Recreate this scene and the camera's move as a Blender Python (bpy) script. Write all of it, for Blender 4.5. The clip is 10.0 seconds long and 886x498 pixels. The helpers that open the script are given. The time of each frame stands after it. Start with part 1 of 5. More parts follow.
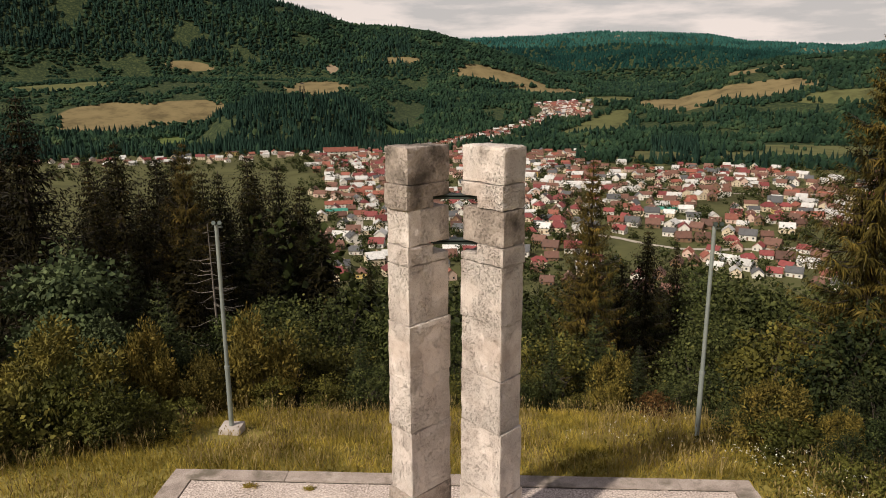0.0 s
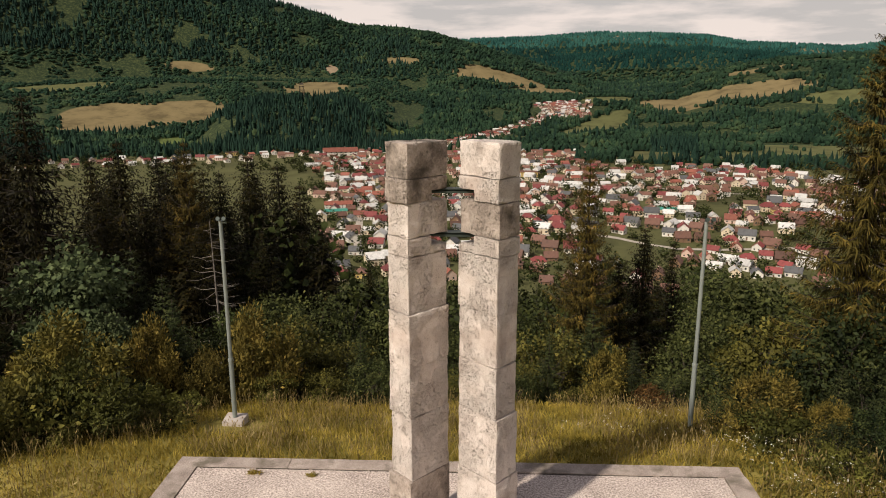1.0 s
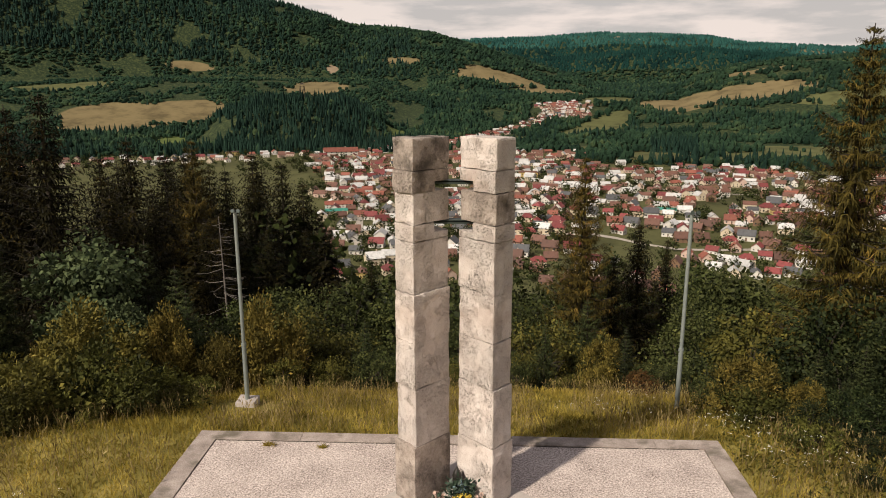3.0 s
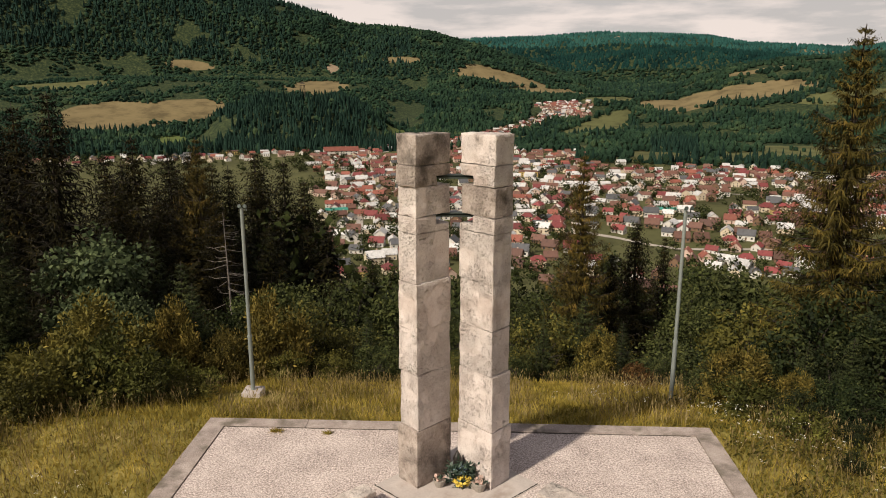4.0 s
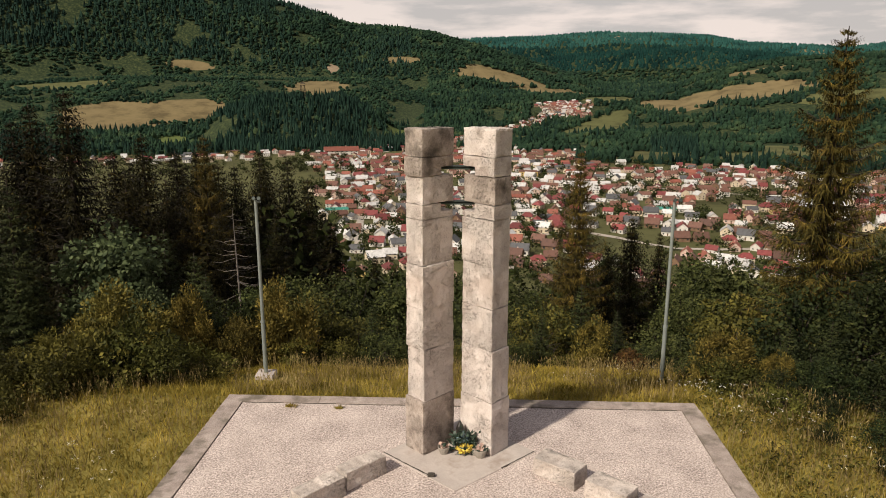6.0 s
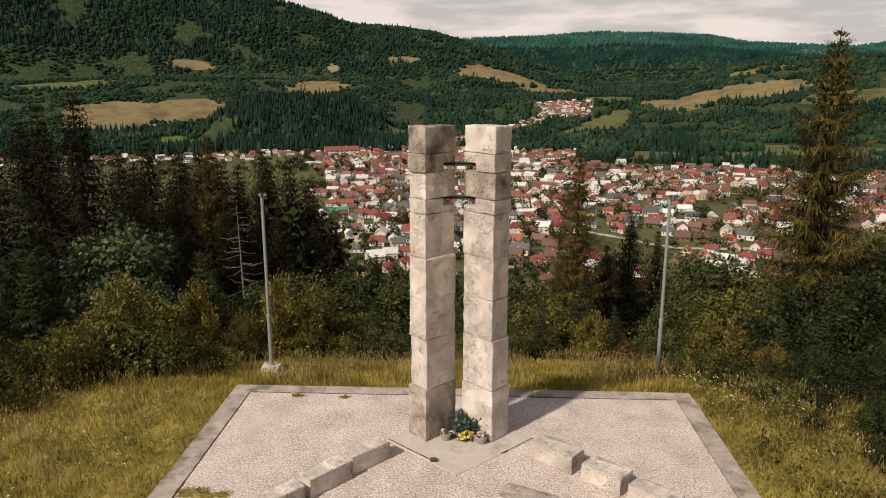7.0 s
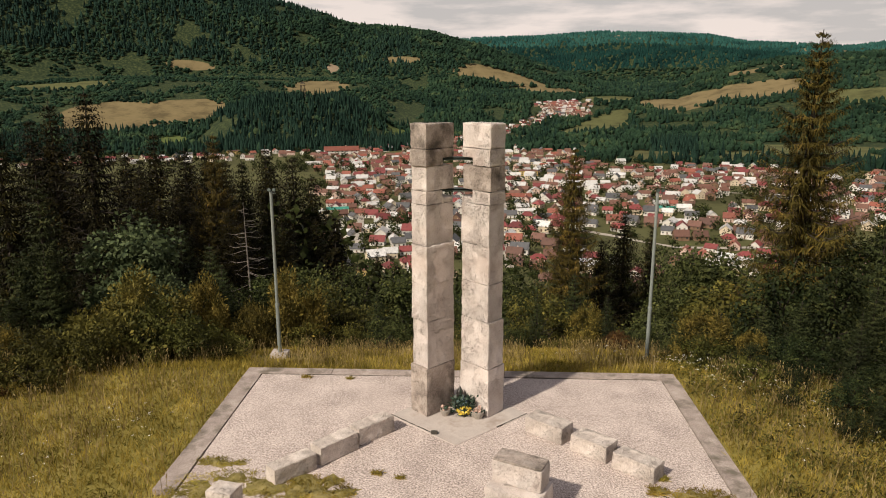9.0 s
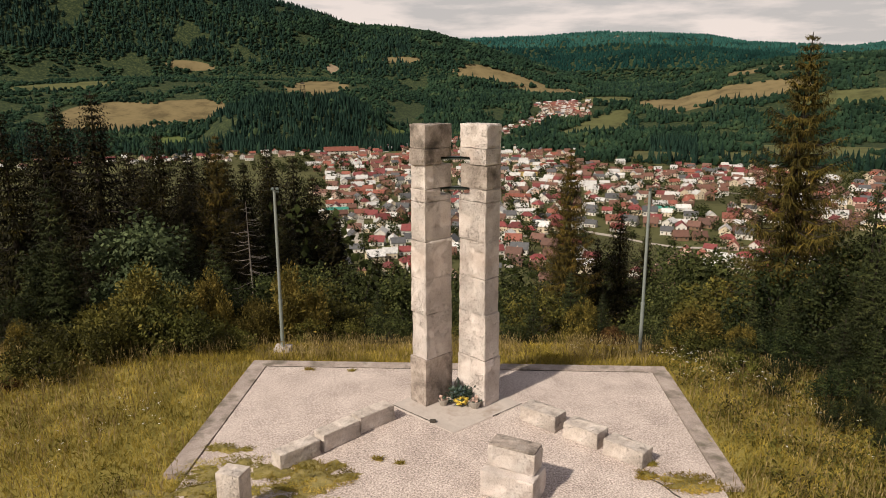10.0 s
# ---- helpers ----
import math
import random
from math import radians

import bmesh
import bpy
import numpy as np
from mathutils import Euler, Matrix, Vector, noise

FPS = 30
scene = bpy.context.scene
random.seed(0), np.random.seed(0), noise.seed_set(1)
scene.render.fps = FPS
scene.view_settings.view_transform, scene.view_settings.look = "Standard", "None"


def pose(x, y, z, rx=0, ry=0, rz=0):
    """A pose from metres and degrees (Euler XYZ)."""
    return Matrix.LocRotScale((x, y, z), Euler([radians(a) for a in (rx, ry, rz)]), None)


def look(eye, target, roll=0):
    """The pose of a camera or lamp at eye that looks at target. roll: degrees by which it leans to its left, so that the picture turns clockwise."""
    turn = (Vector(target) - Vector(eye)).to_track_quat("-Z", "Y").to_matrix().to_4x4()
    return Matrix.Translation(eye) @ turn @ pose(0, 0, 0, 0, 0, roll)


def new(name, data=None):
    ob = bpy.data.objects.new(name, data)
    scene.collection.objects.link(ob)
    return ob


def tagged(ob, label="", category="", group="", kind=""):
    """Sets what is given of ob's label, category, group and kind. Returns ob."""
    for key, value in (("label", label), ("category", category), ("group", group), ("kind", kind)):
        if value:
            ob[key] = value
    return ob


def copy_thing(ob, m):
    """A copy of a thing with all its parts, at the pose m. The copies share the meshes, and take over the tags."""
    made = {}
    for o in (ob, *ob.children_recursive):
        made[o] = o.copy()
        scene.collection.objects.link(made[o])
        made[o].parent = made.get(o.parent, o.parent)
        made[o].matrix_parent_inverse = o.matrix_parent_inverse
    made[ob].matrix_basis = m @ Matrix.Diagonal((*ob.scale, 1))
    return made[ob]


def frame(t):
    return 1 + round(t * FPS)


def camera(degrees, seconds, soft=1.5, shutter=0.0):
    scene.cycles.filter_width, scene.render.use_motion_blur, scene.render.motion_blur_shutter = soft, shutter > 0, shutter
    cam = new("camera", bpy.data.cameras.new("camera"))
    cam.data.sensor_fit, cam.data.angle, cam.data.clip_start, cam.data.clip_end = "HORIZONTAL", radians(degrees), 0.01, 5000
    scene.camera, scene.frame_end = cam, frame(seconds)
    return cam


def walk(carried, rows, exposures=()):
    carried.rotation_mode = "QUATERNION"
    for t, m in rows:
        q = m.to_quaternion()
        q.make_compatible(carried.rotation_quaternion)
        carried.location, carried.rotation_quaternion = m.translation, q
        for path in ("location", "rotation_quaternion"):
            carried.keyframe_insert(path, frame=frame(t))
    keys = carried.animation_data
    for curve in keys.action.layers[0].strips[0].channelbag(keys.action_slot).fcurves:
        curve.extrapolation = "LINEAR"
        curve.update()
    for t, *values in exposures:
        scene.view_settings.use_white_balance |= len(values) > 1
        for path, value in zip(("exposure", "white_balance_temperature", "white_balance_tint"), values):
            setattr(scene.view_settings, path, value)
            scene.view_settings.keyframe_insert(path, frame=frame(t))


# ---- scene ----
cam = camera(64.0, 10.0, soft=0.95)
PATH = [
    (0, (0.474, -10.743, 8.149), (0.386, -8.797, 7.695), -0.2),
    (0.5, (0.494, -10.933, 8.122), (0.407, -8.987, 7.669), -0.2),
    (1, (0.519, -11.219, 8.114), (0.432, -9.273, 7.661), -0.2),
    (1.5, (0.533, -11.538, 8.127), (0.446, -9.592, 7.674), -0.2),
    (2, (0.536, -11.849, 8.14), (0.449, -9.903, 7.688), -0.1),
    (2.5, (0.538, -12.161, 8.138), (0.451, -10.215, 7.686), -0.1),
    (4, (0.54, -13.06, 8.118), (0.453, -11.115, 7.664), -0.0),
    (4.5, (0.537, -13.38, 8.124), (0.45, -11.434, 7.67), -0.0),
    (5, (0.534, -13.674, 8.1), (0.447, -11.728, 7.646), -0.1),
    (5.5, (0.526, -14.022, 8.096), (0.439, -12.076, 7.642), -0.0),
    (7, (0.499, -14.951, 8.083), (0.411, -13.005, 7.628), 0.0),
    (7.5, (0.507, -15.262, 8.086), (0.419, -13.316, 7.631), -0.0),
    (8, (0.512, -15.631, 8.099), (0.424, -13.685, 7.643), -0.0),
    (8.5, (0.529, -15.94, 8.102), (0.441, -13.994, 7.647), -0.0),
    (9, (0.568, -16.229, 8.101), (0.48, -14.284, 7.646), -0.1),
    (9.5, (0.605, -16.598, 8.135), (0.518, -14.653, 7.68), -0.1),
    (10, (0.635, -16.924, 8.149), (0.548, -14.979, 7.695), -0.1),
]
walk(cam, [(t, look(eye, target, roll)) for t, eye, target, roll in PATH])

# ---- light ----
world = bpy.data.worlds.new("sky")
scene.world = world
world.use_nodes = True
wn, wl = world.node_tree.nodes, world.node_tree.links
wn.clear()
SUN_EL, SUN_TO = 42.0, (0.68, 0.73)          # height, and the way in which shadows fall
sky = wn.new("ShaderNodeTexSky")
sky.sky_type, sky.sun_disc = "NISHITA", False
sky.sun_elevation, sky.sun_rotation = radians(SUN_EL), math.atan2(-SUN_TO[0], -SUN_TO[1])
sky.air_density, sky.dust_density = 1.0, 2.0
wtc = wn.new("ShaderNodeTexCoord")
wmap = wn.new("ShaderNodeMapping")
wmap.inputs["Scale"].default_value = (2.2, 2.2, 12.0)
wnoise = wn.new("ShaderNodeTexNoise")
wnoise.inputs["Scale"].default_value, wnoise.inputs["Detail"].default_value = 2.6, 7
wnoise.inputs["Roughness"].default_value = 0.55
wramp = wn.new("ShaderNodeValToRGB")
wramp.color_ramp.elements[0].position, wramp.color_ramp.elements[0].color = 0.42, (0.98, 0.91, 0.87, 1)
wramp.color_ramp.elements[1].position, wramp.color_ramp.elements[1].color = 0.58, (1.50, 1.30, 1.19, 1)
wsky = wn.new("ShaderNodeMix")
wsky.data_type, wsky.blend_type = "RGBA", "MULTIPLY"
wsky.inputs["Factor"].default_value = 1.0
wsky.inputs["B"].default_value = (0.09, 0.09, 0.09, 1)
wmix = wn.new("ShaderNodeMix")
wmix.data_type = "RGBA"
wsep = wn.new("ShaderNodeSeparateXYZ")             # closed cloud low down, thinner overhead
wcover = wn.new("ShaderNodeMapRange")
wcover.inputs["From Min"].default_value, wcover.inputs["From Max"].default_value = 0.05, 0.75
wcover.inputs["To Min"].default_value, wcover.inputs["To Max"].default_value = 0.97, 0.22
wl.new(wtc.outputs["Generated"], wsep.inputs["Vector"])
wl.new(wsep.outputs["Z"], wcover.inputs["Value"])
wl.new(wcover.outputs["Result"], wmix.inputs["Factor"])
wbg, wout = wn.new("ShaderNodeBackground"), wn.new("ShaderNodeOutputWorld")
wbg.inputs["Strength"].default_value = 0.60
wl.new(wtc.outputs["Generated"], wmap.inputs["Vector"])
wl.new(wmap.outputs["Vector"], wnoise.inputs["Vector"])
wl.new(wnoise.outputs["Fac"], wramp.inputs["Fac"])
wl.new(sky.outputs["Color"], wsky.inputs["A"])
wl.new(wsky.outputs["Result"], wmix.inputs["A"])
wl.new(wramp.outputs["Color"], wmix.inputs["B"])
wl.new(wmix.outputs["Result"], wbg.inputs["Color"])
wl.new(wbg.outputs["Background"], wout.inputs["Surface"])

sun = new("sun", bpy.data.lights.new("sun", "SUN"))
sun.data.energy, sun.data.angle, sun.data.color = 5.0, radians(2.5), (1.0, 0.90, 0.76)
k = math.tan(radians(SUN_EL)) * math.hypot(*SUN_TO)
sun.matrix_world = look((-30 * SUN_TO[0], -30 * SUN_TO[1], 30 * k), (0, 0, 0))


# ---- materials ----
def nodes_of(name):
    m = bpy.data.materials.new(name)
    m.use_nodes = True
    return m, m.node_tree.nodes, m.node_tree.links, m.node_tree.nodes["Principled BSDF"]


def ramp_of(n, stops, constant=False):
    r = n.new("ShaderNodeValToRGB")
    cr = r.color_ramp
    if constant:
        cr.interpolation = "CONSTANT"
    while len(cr.elements) < len(stops):
        cr.elements.new(0.5)
    for e, (p, c) in zip(cr.elements, stops):
        e.position, e.color = p, (*c, 1)
    return r


def noise_of(n, l, vec, scale, detail=4, rough=0.55):
    t = n.new("ShaderNodeTexNoise")
    t.inputs["Scale"].default_value, t.inputs["Detail"].default_value, t.inputs["Roughness"].default_value = scale, detail, rough
    l.new(vec, t.inputs["Vector"])
    return t.outputs["Fac"]


def mixed(n, l, fac, a, b, blend="MIX"):
    m = n.new("ShaderNodeMix")
    m.data_type, m.blend_type = "RGBA", blend
    for sock, v in (("Factor", fac), ("A", a), ("B", b)):
        if isinstance(v, (int, float)):
            m.inputs[sock].default_value = v
        elif isinstance(v, tuple):
            m.inputs[sock].default_value = (*v, 1)
        else:
            l.new(v, m.inputs[sock])
    return m.outputs["Result"]


def surface(name, stops, scale, rough=0.85, bump=0.3, bump_scale=30, stain=None, stain_scale=1.5, stain_range=(0.52, 0.68), depth=0.02, vary=0.0, metal=0.0, grain=0.35, swirl=0.0):
    """A rough natural surface: a ramp over grain and cloudiness, stains at a larger scale, relief."""
    m, n, l, b = nodes_of(name)
    tc = n.new("ShaderNodeTexCoord").outputs["Object"]
    big, small = noise_of(n, l, tc, scale, 5), noise_of(n, l, tc, bump_scale, 6, 0.65)
    add = n.new("ShaderNodeMix")
    add.inputs["Factor"].default_value = grain
    l.new(big, add.inputs["A"]), l.new(small, add.inputs["B"])
    r = ramp_of(n, stops)
    l.new(add.outputs["Result"], r.inputs["Fac"])
    col = r.outputs["Color"]
    if stain:
        s = noise_of(n, l, tc, stain_scale, 7, 0.62)
        rs = ramp_of(n, [(stain_range[0], (0, 0, 0)), (stain_range[1], (1, 1, 1))])
        l.new(s, rs.inputs["Fac"])
        col = mixed(n, l, rs.outputs["Color"], col, stain)
    if vary:
        info = n.new("ShaderNodeObjectInfo").outputs["Random"]
        rv = ramp_of(n, [(0.0, (1 - vary,) * 3), (1.0, (1.0, 1.0, 1.0))])
        l.new(info, rv.inputs["Fac"])
        col = mixed(n, l, 1.0, col, rv.outputs["Color"], "MULTIPLY")
    marks = None
    if swirl:                                            # tool marks, with a darker tint in their hollows
        t = n.new("ShaderNodeTexNoise")
        t.inputs["Scale"].default_value, t.inputs["Detail"].default_value, t.inputs["Roughness"].default_value = swirl, 6.0, 0.68
        t.inputs["Distortion"].default_value = 0.35
        l.new(tc, t.inputs["Vector"])
        marks = ramp_of(n, [(0.34, (0, 0, 0)), (0.46, (0.75, 0.75, 0.75)), (0.66, (1, 1, 1))])
        l.new(t.outputs["Fac"], marks.inputs["Fac"])
        low_tint = ramp_of(n, [(0.34, (0.40, 0.33, 0.28)), (0.45, (1, 1, 1))])
        l.new(t.outputs["Fac"], low_tint.inputs["Fac"])
        col = mixed(n, l, 0.28, col, low_tint.outputs["Color"], "MULTIPLY")
    l.new(col, b.inputs["Base Color"])
    b.inputs["Roughness"].default_value, b.inputs["Metallic"].default_value = rough, metal
    if bump:
        bp = n.new("ShaderNodeBump")
        bp.inputs["Strength"].default_value, bp.inputs["Distance"].default_value = bump, depth
        l.new(small, bp.inputs["Height"])
        if marks:
            b2 = n.new("ShaderNodeBump")
            b2.inputs["Strength"].default_value, b2.inputs["Distance"].default_value = 1.0, 0.05
            worn = ramp_of(n, [(0.40, (0.12, 0.12, 0.12)), (0.56, (1, 1, 1))])      # some faces worn smooth
            l.new(noise_of(n, l, tc, 1.3, 2), worn.inputs["Fac"])
            l.new(mixed(n, l, 1.0, marks.outputs["Color"], worn.outputs["Color"], "MULTIPLY"), b2.inputs["Height"]), l.new(b2.outputs["Normal"], bp.inputs["Normal"])
        l.new(bp.outputs["Normal"], b.inputs["Normal"])
    return m


STONE = surface("rough_stone", [(0.30, (0.38, 0.30, 0.26)), (0.42, (0.68, 0.58, 0.525)), (0.60, (0.84, 0.755, 0.70))], 2.2, 0.9, 0.9, 48,
                stain=(0.44, 0.315, 0.255), stain_scale=0.9, stain_range=(0.50, 0.74), depth=0.025, vary=0.16, grain=0.5, swirl=24.0)
STONE_DARK = surface("weathered_stone", [(0.32, (0.16, 0.125, 0.105)), (0.5, (0.44, 0.365, 0.315)), (0.68, (0.62, 0.53, 0.47))], 2.4, 0.92, 0.7, 24,
                     stain=(0.11, 0.09, 0.072), stain_scale=1.6, stain_range=(0.50, 0.66), depth=0.03, vary=0.15, swirl=22.0)
BENCH_STONE = surface("lichen_stone", [(0.30, (0.27, 0.22, 0.185)), (0.46, (0.60, 0.515, 0.455)), (0.62, (0.80, 0.71, 0.645))], 3.0, 0.92, 0.7, 34,
                      stain=(0.20, 0.16, 0.13), stain_scale=1.5, stain_range=(0.54, 0.74), depth=0.02, vary=0.15, swirl=20.0)
CONCRETE = surface("kerb_concrete", [(0.32, (0.17, 0.135, 0.115)), (0.5, (0.35, 0.285, 0.25)), (0.68, (0.54, 0.46, 0.41))], 2.6, 0.9, 0.9, 42,
                   stain=(0.15, 0.125, 0.095), stain_scale=1.6, stain_range=(0.50, 0.66), depth=0.02, grain=0.6)
GRAVEL = surface("exposed_aggregate", [(0.36, (0.15, 0.118, 0.104)), (0.5, (0.47, 0.385, 0.345)), (0.63, (0.76, 0.66, 0.605))], 0.9, 0.9, 0.9, 26,
                 stain=(0.44, 0.36, 0.315), stain_scale=0.5, stain_range=(0.58, 0.85), depth=0.02, grain=0.8)
STEEL = surface("painted_steel", [(0.3, (0.22, 0.25, 0.24)), (0.7, (0.33, 0.36, 0.34))], 3, 0.5, 0.1, 60, stain=(0.25, 0.2, 0.15), stain_scale=6, stain_range=(0.62, 0.75), metal=0.4)
BAR = surface("dark_green_steel", [(0.3, (0.02, 0.03, 0.026)), (0.7, (0.05, 0.065, 0.055))], 4, 0.55, 0.1, 60, metal=0.3)
CRACK = surface("dark_joint", [(0.3, (0.03, 0.025, 0.02)), (0.7, (0.08, 0.065, 0.05))], 6, 0.95, 0.2, 40)


# ---- building helpers ----
def mesh_of(name, bm, material, smooth=False):
    me = bpy.data.meshes.new(name)
    bm.to_mesh(me)
    bm.free()
    for m in material if isinstance(material, (list, tuple)) else [material]:
        me.materials.append(m)
    if smooth:
        me.shade_smooth()
    return me


def part(name, bm, material, parent=None, label="", smooth=False):
    ob = new(name, mesh_of(name, bm, material, smooth))
    ob.parent = parent
    return tagged(ob, label)


def raw(name, verts, faces, material, parent=None, smooth=False):
    me = bpy.data.meshes.new(name)
    me.from_pydata(verts, [], faces)
    me.materials.append(material)
    if smooth:
        me.shade_smooth()
    ob = new(name, me)
    ob.parent = parent
    return ob


def empty(name, x=0, y=0, z=0, turn=0.0):
    ob = new(name)
    ob.matrix_basis = pose(x, y, z, 0, 0, turn)
    return ob


def box(bm, x0, x1, y0, y1, z0, z1, m=None):
    made = bmesh.ops.create_cube(bm, size=1.0)["verts"]
    for v in made:
        v.co = Vector((x0 + (v.co.x + 0.5) * (x1 - x0), y0 + (v.co.y + 0.5) * (y1 - y0), z0 + (v.co.z + 0.5) * (z1 - z0)))
        if m:
            v.co = m @ v.co
    return made


def rough_block(lx, ly, h, cuts=7, amp=0.012, seed=0.0, round_off=0.018, taper=0.0):
    """A hewn block with its corner at the origin, worn edges and an uneven face."""
    bm = bmesh.new()
    bmesh.ops.create_cube(bm, size=1.0)
    bmesh.ops.subdivide_edges(bm, edges=bm.edges[:], cuts=cuts, use_grid_fill=True)
    half = Vector((lx / 2, ly / 2, h / 2))
    for v in bm.verts:
        u = v.co.copy()
        p = Vector((u.x * lx, u.y * ly, u.z * h))
        edge = sorted((half[i] - abs(p[i]) for i in range(3)))
        on_edge = edge[1] < 0.001
        k = noise.noise(p * 1.7 + Vector((seed, seed * 2.3, 0))) * amp * 1.2 + noise.noise(p * 6.0 + Vector((seed * 3, 0, seed))) * amp
        out = Vector([0.0 if abs(u[i]) < 0.499 else math.copysign(1, u[i]) for i in range(3)])
        wear = round_off * (0.5 + abs(noise.noise(p * 5 + Vector((0, seed, 4)))) * 2.2) if on_edge else 0
        p += out * (k * (0.5 if on_edge else 1.0) - wear * 0.5)
        w = 1 - taper * (u.z + 0.5)
        v.co = Vector((p.x * w + lx / 2, p.y * w + ly / 2, p.z + h / 2))
    return bm


# ---- terrain ----
def lerp(points, x):
    if x <= points[0][0]:
        return points[0][1]
    for (a, u), (b, v) in zip(points, points[1:]):
        if x <= b:
            k = (x - a) / (b - a)
            return u + (v - u) * (k * k * (3 - 2 * k) * 0.5 + k * 0.5)
    return points[-1][1]


FALL = [(-60, 0.5), (-30, 0.2), (-8, -0.05), (2.9, -0.12), (4.5, -0.55), (7.4, -1.55), (10.5, -2.5), (14, -4.3), (25, -10.5), (60, -26), (120, -45),
        (200, -60), (240, -63), (900, -62), (1500, -38), (2300, -5), (3200, 20), (5000, 40)]
EYE_X, EYE_Y = 0.5, -14.0
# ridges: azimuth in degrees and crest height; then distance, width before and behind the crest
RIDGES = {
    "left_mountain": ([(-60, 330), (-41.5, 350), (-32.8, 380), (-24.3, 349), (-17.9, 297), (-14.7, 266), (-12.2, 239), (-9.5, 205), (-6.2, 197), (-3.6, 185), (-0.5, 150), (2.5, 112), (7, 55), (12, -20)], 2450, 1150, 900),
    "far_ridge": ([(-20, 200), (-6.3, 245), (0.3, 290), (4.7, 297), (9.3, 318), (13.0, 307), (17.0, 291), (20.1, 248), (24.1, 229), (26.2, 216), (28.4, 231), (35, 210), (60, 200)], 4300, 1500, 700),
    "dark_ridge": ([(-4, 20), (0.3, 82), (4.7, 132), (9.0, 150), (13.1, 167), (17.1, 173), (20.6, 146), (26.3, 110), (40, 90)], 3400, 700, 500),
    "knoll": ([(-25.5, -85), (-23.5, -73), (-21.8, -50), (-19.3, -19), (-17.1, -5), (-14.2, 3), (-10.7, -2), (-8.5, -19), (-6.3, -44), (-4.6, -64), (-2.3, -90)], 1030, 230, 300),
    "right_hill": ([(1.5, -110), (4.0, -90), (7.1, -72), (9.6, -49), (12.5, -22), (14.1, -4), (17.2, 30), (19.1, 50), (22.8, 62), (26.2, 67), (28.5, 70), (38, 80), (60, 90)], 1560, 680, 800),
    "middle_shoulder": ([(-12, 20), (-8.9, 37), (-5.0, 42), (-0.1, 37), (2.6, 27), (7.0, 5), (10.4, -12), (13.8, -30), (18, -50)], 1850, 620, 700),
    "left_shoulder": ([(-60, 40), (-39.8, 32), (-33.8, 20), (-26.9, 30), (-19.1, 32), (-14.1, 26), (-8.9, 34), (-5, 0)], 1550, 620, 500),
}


EYE_Z, VALLEY = 8.1, 1.7            # the valley lies VALLEY times as far off, and as deep, as the plan below says
BEND, BACK = 1500.0, 0.82            # past BEND in the plan, each metre of the ridges counts BACK


def stretch(r):
    return r * VALLEY if r < BEND else BEND * VALLEY + (r - BEND) * BACK


def shrink(r):
    return r / VALLEY if r < BEND * VALLEY else BEND + (r - BEND * VALLEY) / BACK


def plan_z(x, y):
    dx, dy = x - EYE_X, y - EYE_Y
    r = math.hypot(dx, dy)
    ahead = y if r < 120 else (y + (r - 14 - y) * min(1, (r - 120) / 200))
    z = lerp(FALL, ahead)
    if r < 400:
        fade = max(0, 1 - r / 400)
        z -= 0.10 * max(0, x - 6.8) ** 1.15 * fade if x > 0 else 0.03 * max(0, -x - 8) * fade
        bumpy = min(1, max(0, max(abs(x) - 6.5, y - 3.2, -8.0 - y)) / 2)
        z += noise.noise(Vector((x * 0.25, y * 0.25, 0))) * 0.22 * bumpy + noise.noise(Vector((x * 0.04, y * 0.04, 3))) * 1.2 * min(1, r / 120)
        if abs(x - 0.15) < 6.5 and -8.3 < y < 3.1:
            z = min(z, -0.10)
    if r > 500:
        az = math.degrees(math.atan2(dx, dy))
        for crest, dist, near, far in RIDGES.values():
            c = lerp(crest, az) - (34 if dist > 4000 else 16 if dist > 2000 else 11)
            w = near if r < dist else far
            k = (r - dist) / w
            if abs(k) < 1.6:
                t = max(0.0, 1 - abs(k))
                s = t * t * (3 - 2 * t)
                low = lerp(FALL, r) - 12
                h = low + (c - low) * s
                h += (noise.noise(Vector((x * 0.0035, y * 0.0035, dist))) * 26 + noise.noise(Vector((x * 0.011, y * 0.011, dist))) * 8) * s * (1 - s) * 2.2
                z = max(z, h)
    return z


def ground_z(x, y):
    """The hilltop as planned; beyond it the land grows into the wider valley."""
    dx, dy = x - EYE_X, y - EYE_Y
    r = math.hypot(dx, dy)
    if r < 110:
        return plan_z(x, y)
    f = r / shrink(r)
    wide = EYE_Z + f * (plan_z(EYE_X + dx / f, EYE_Y + dy / f) - EYE_Z)
    k = min(1.0, (r - 110) / 230)
    k = k * k * (3 - 2 * k)
    return wide if k == 1.0 else plan_z(x, y) * (1 - k) + wide * k


RANGES = [i * 0.5 for i in range(0, 120)] + [60 * 1.03 ** i for i in range(0, 151)]
RANGES = [r for r in RANGES if r < 4960] + [4960]
AZ = [-180, -150, -120, -95, -75, -60, -50] + [-44 + 0.55 * i for i in range(0, 161)] + [50, 60, 75, 95, 120, 150]


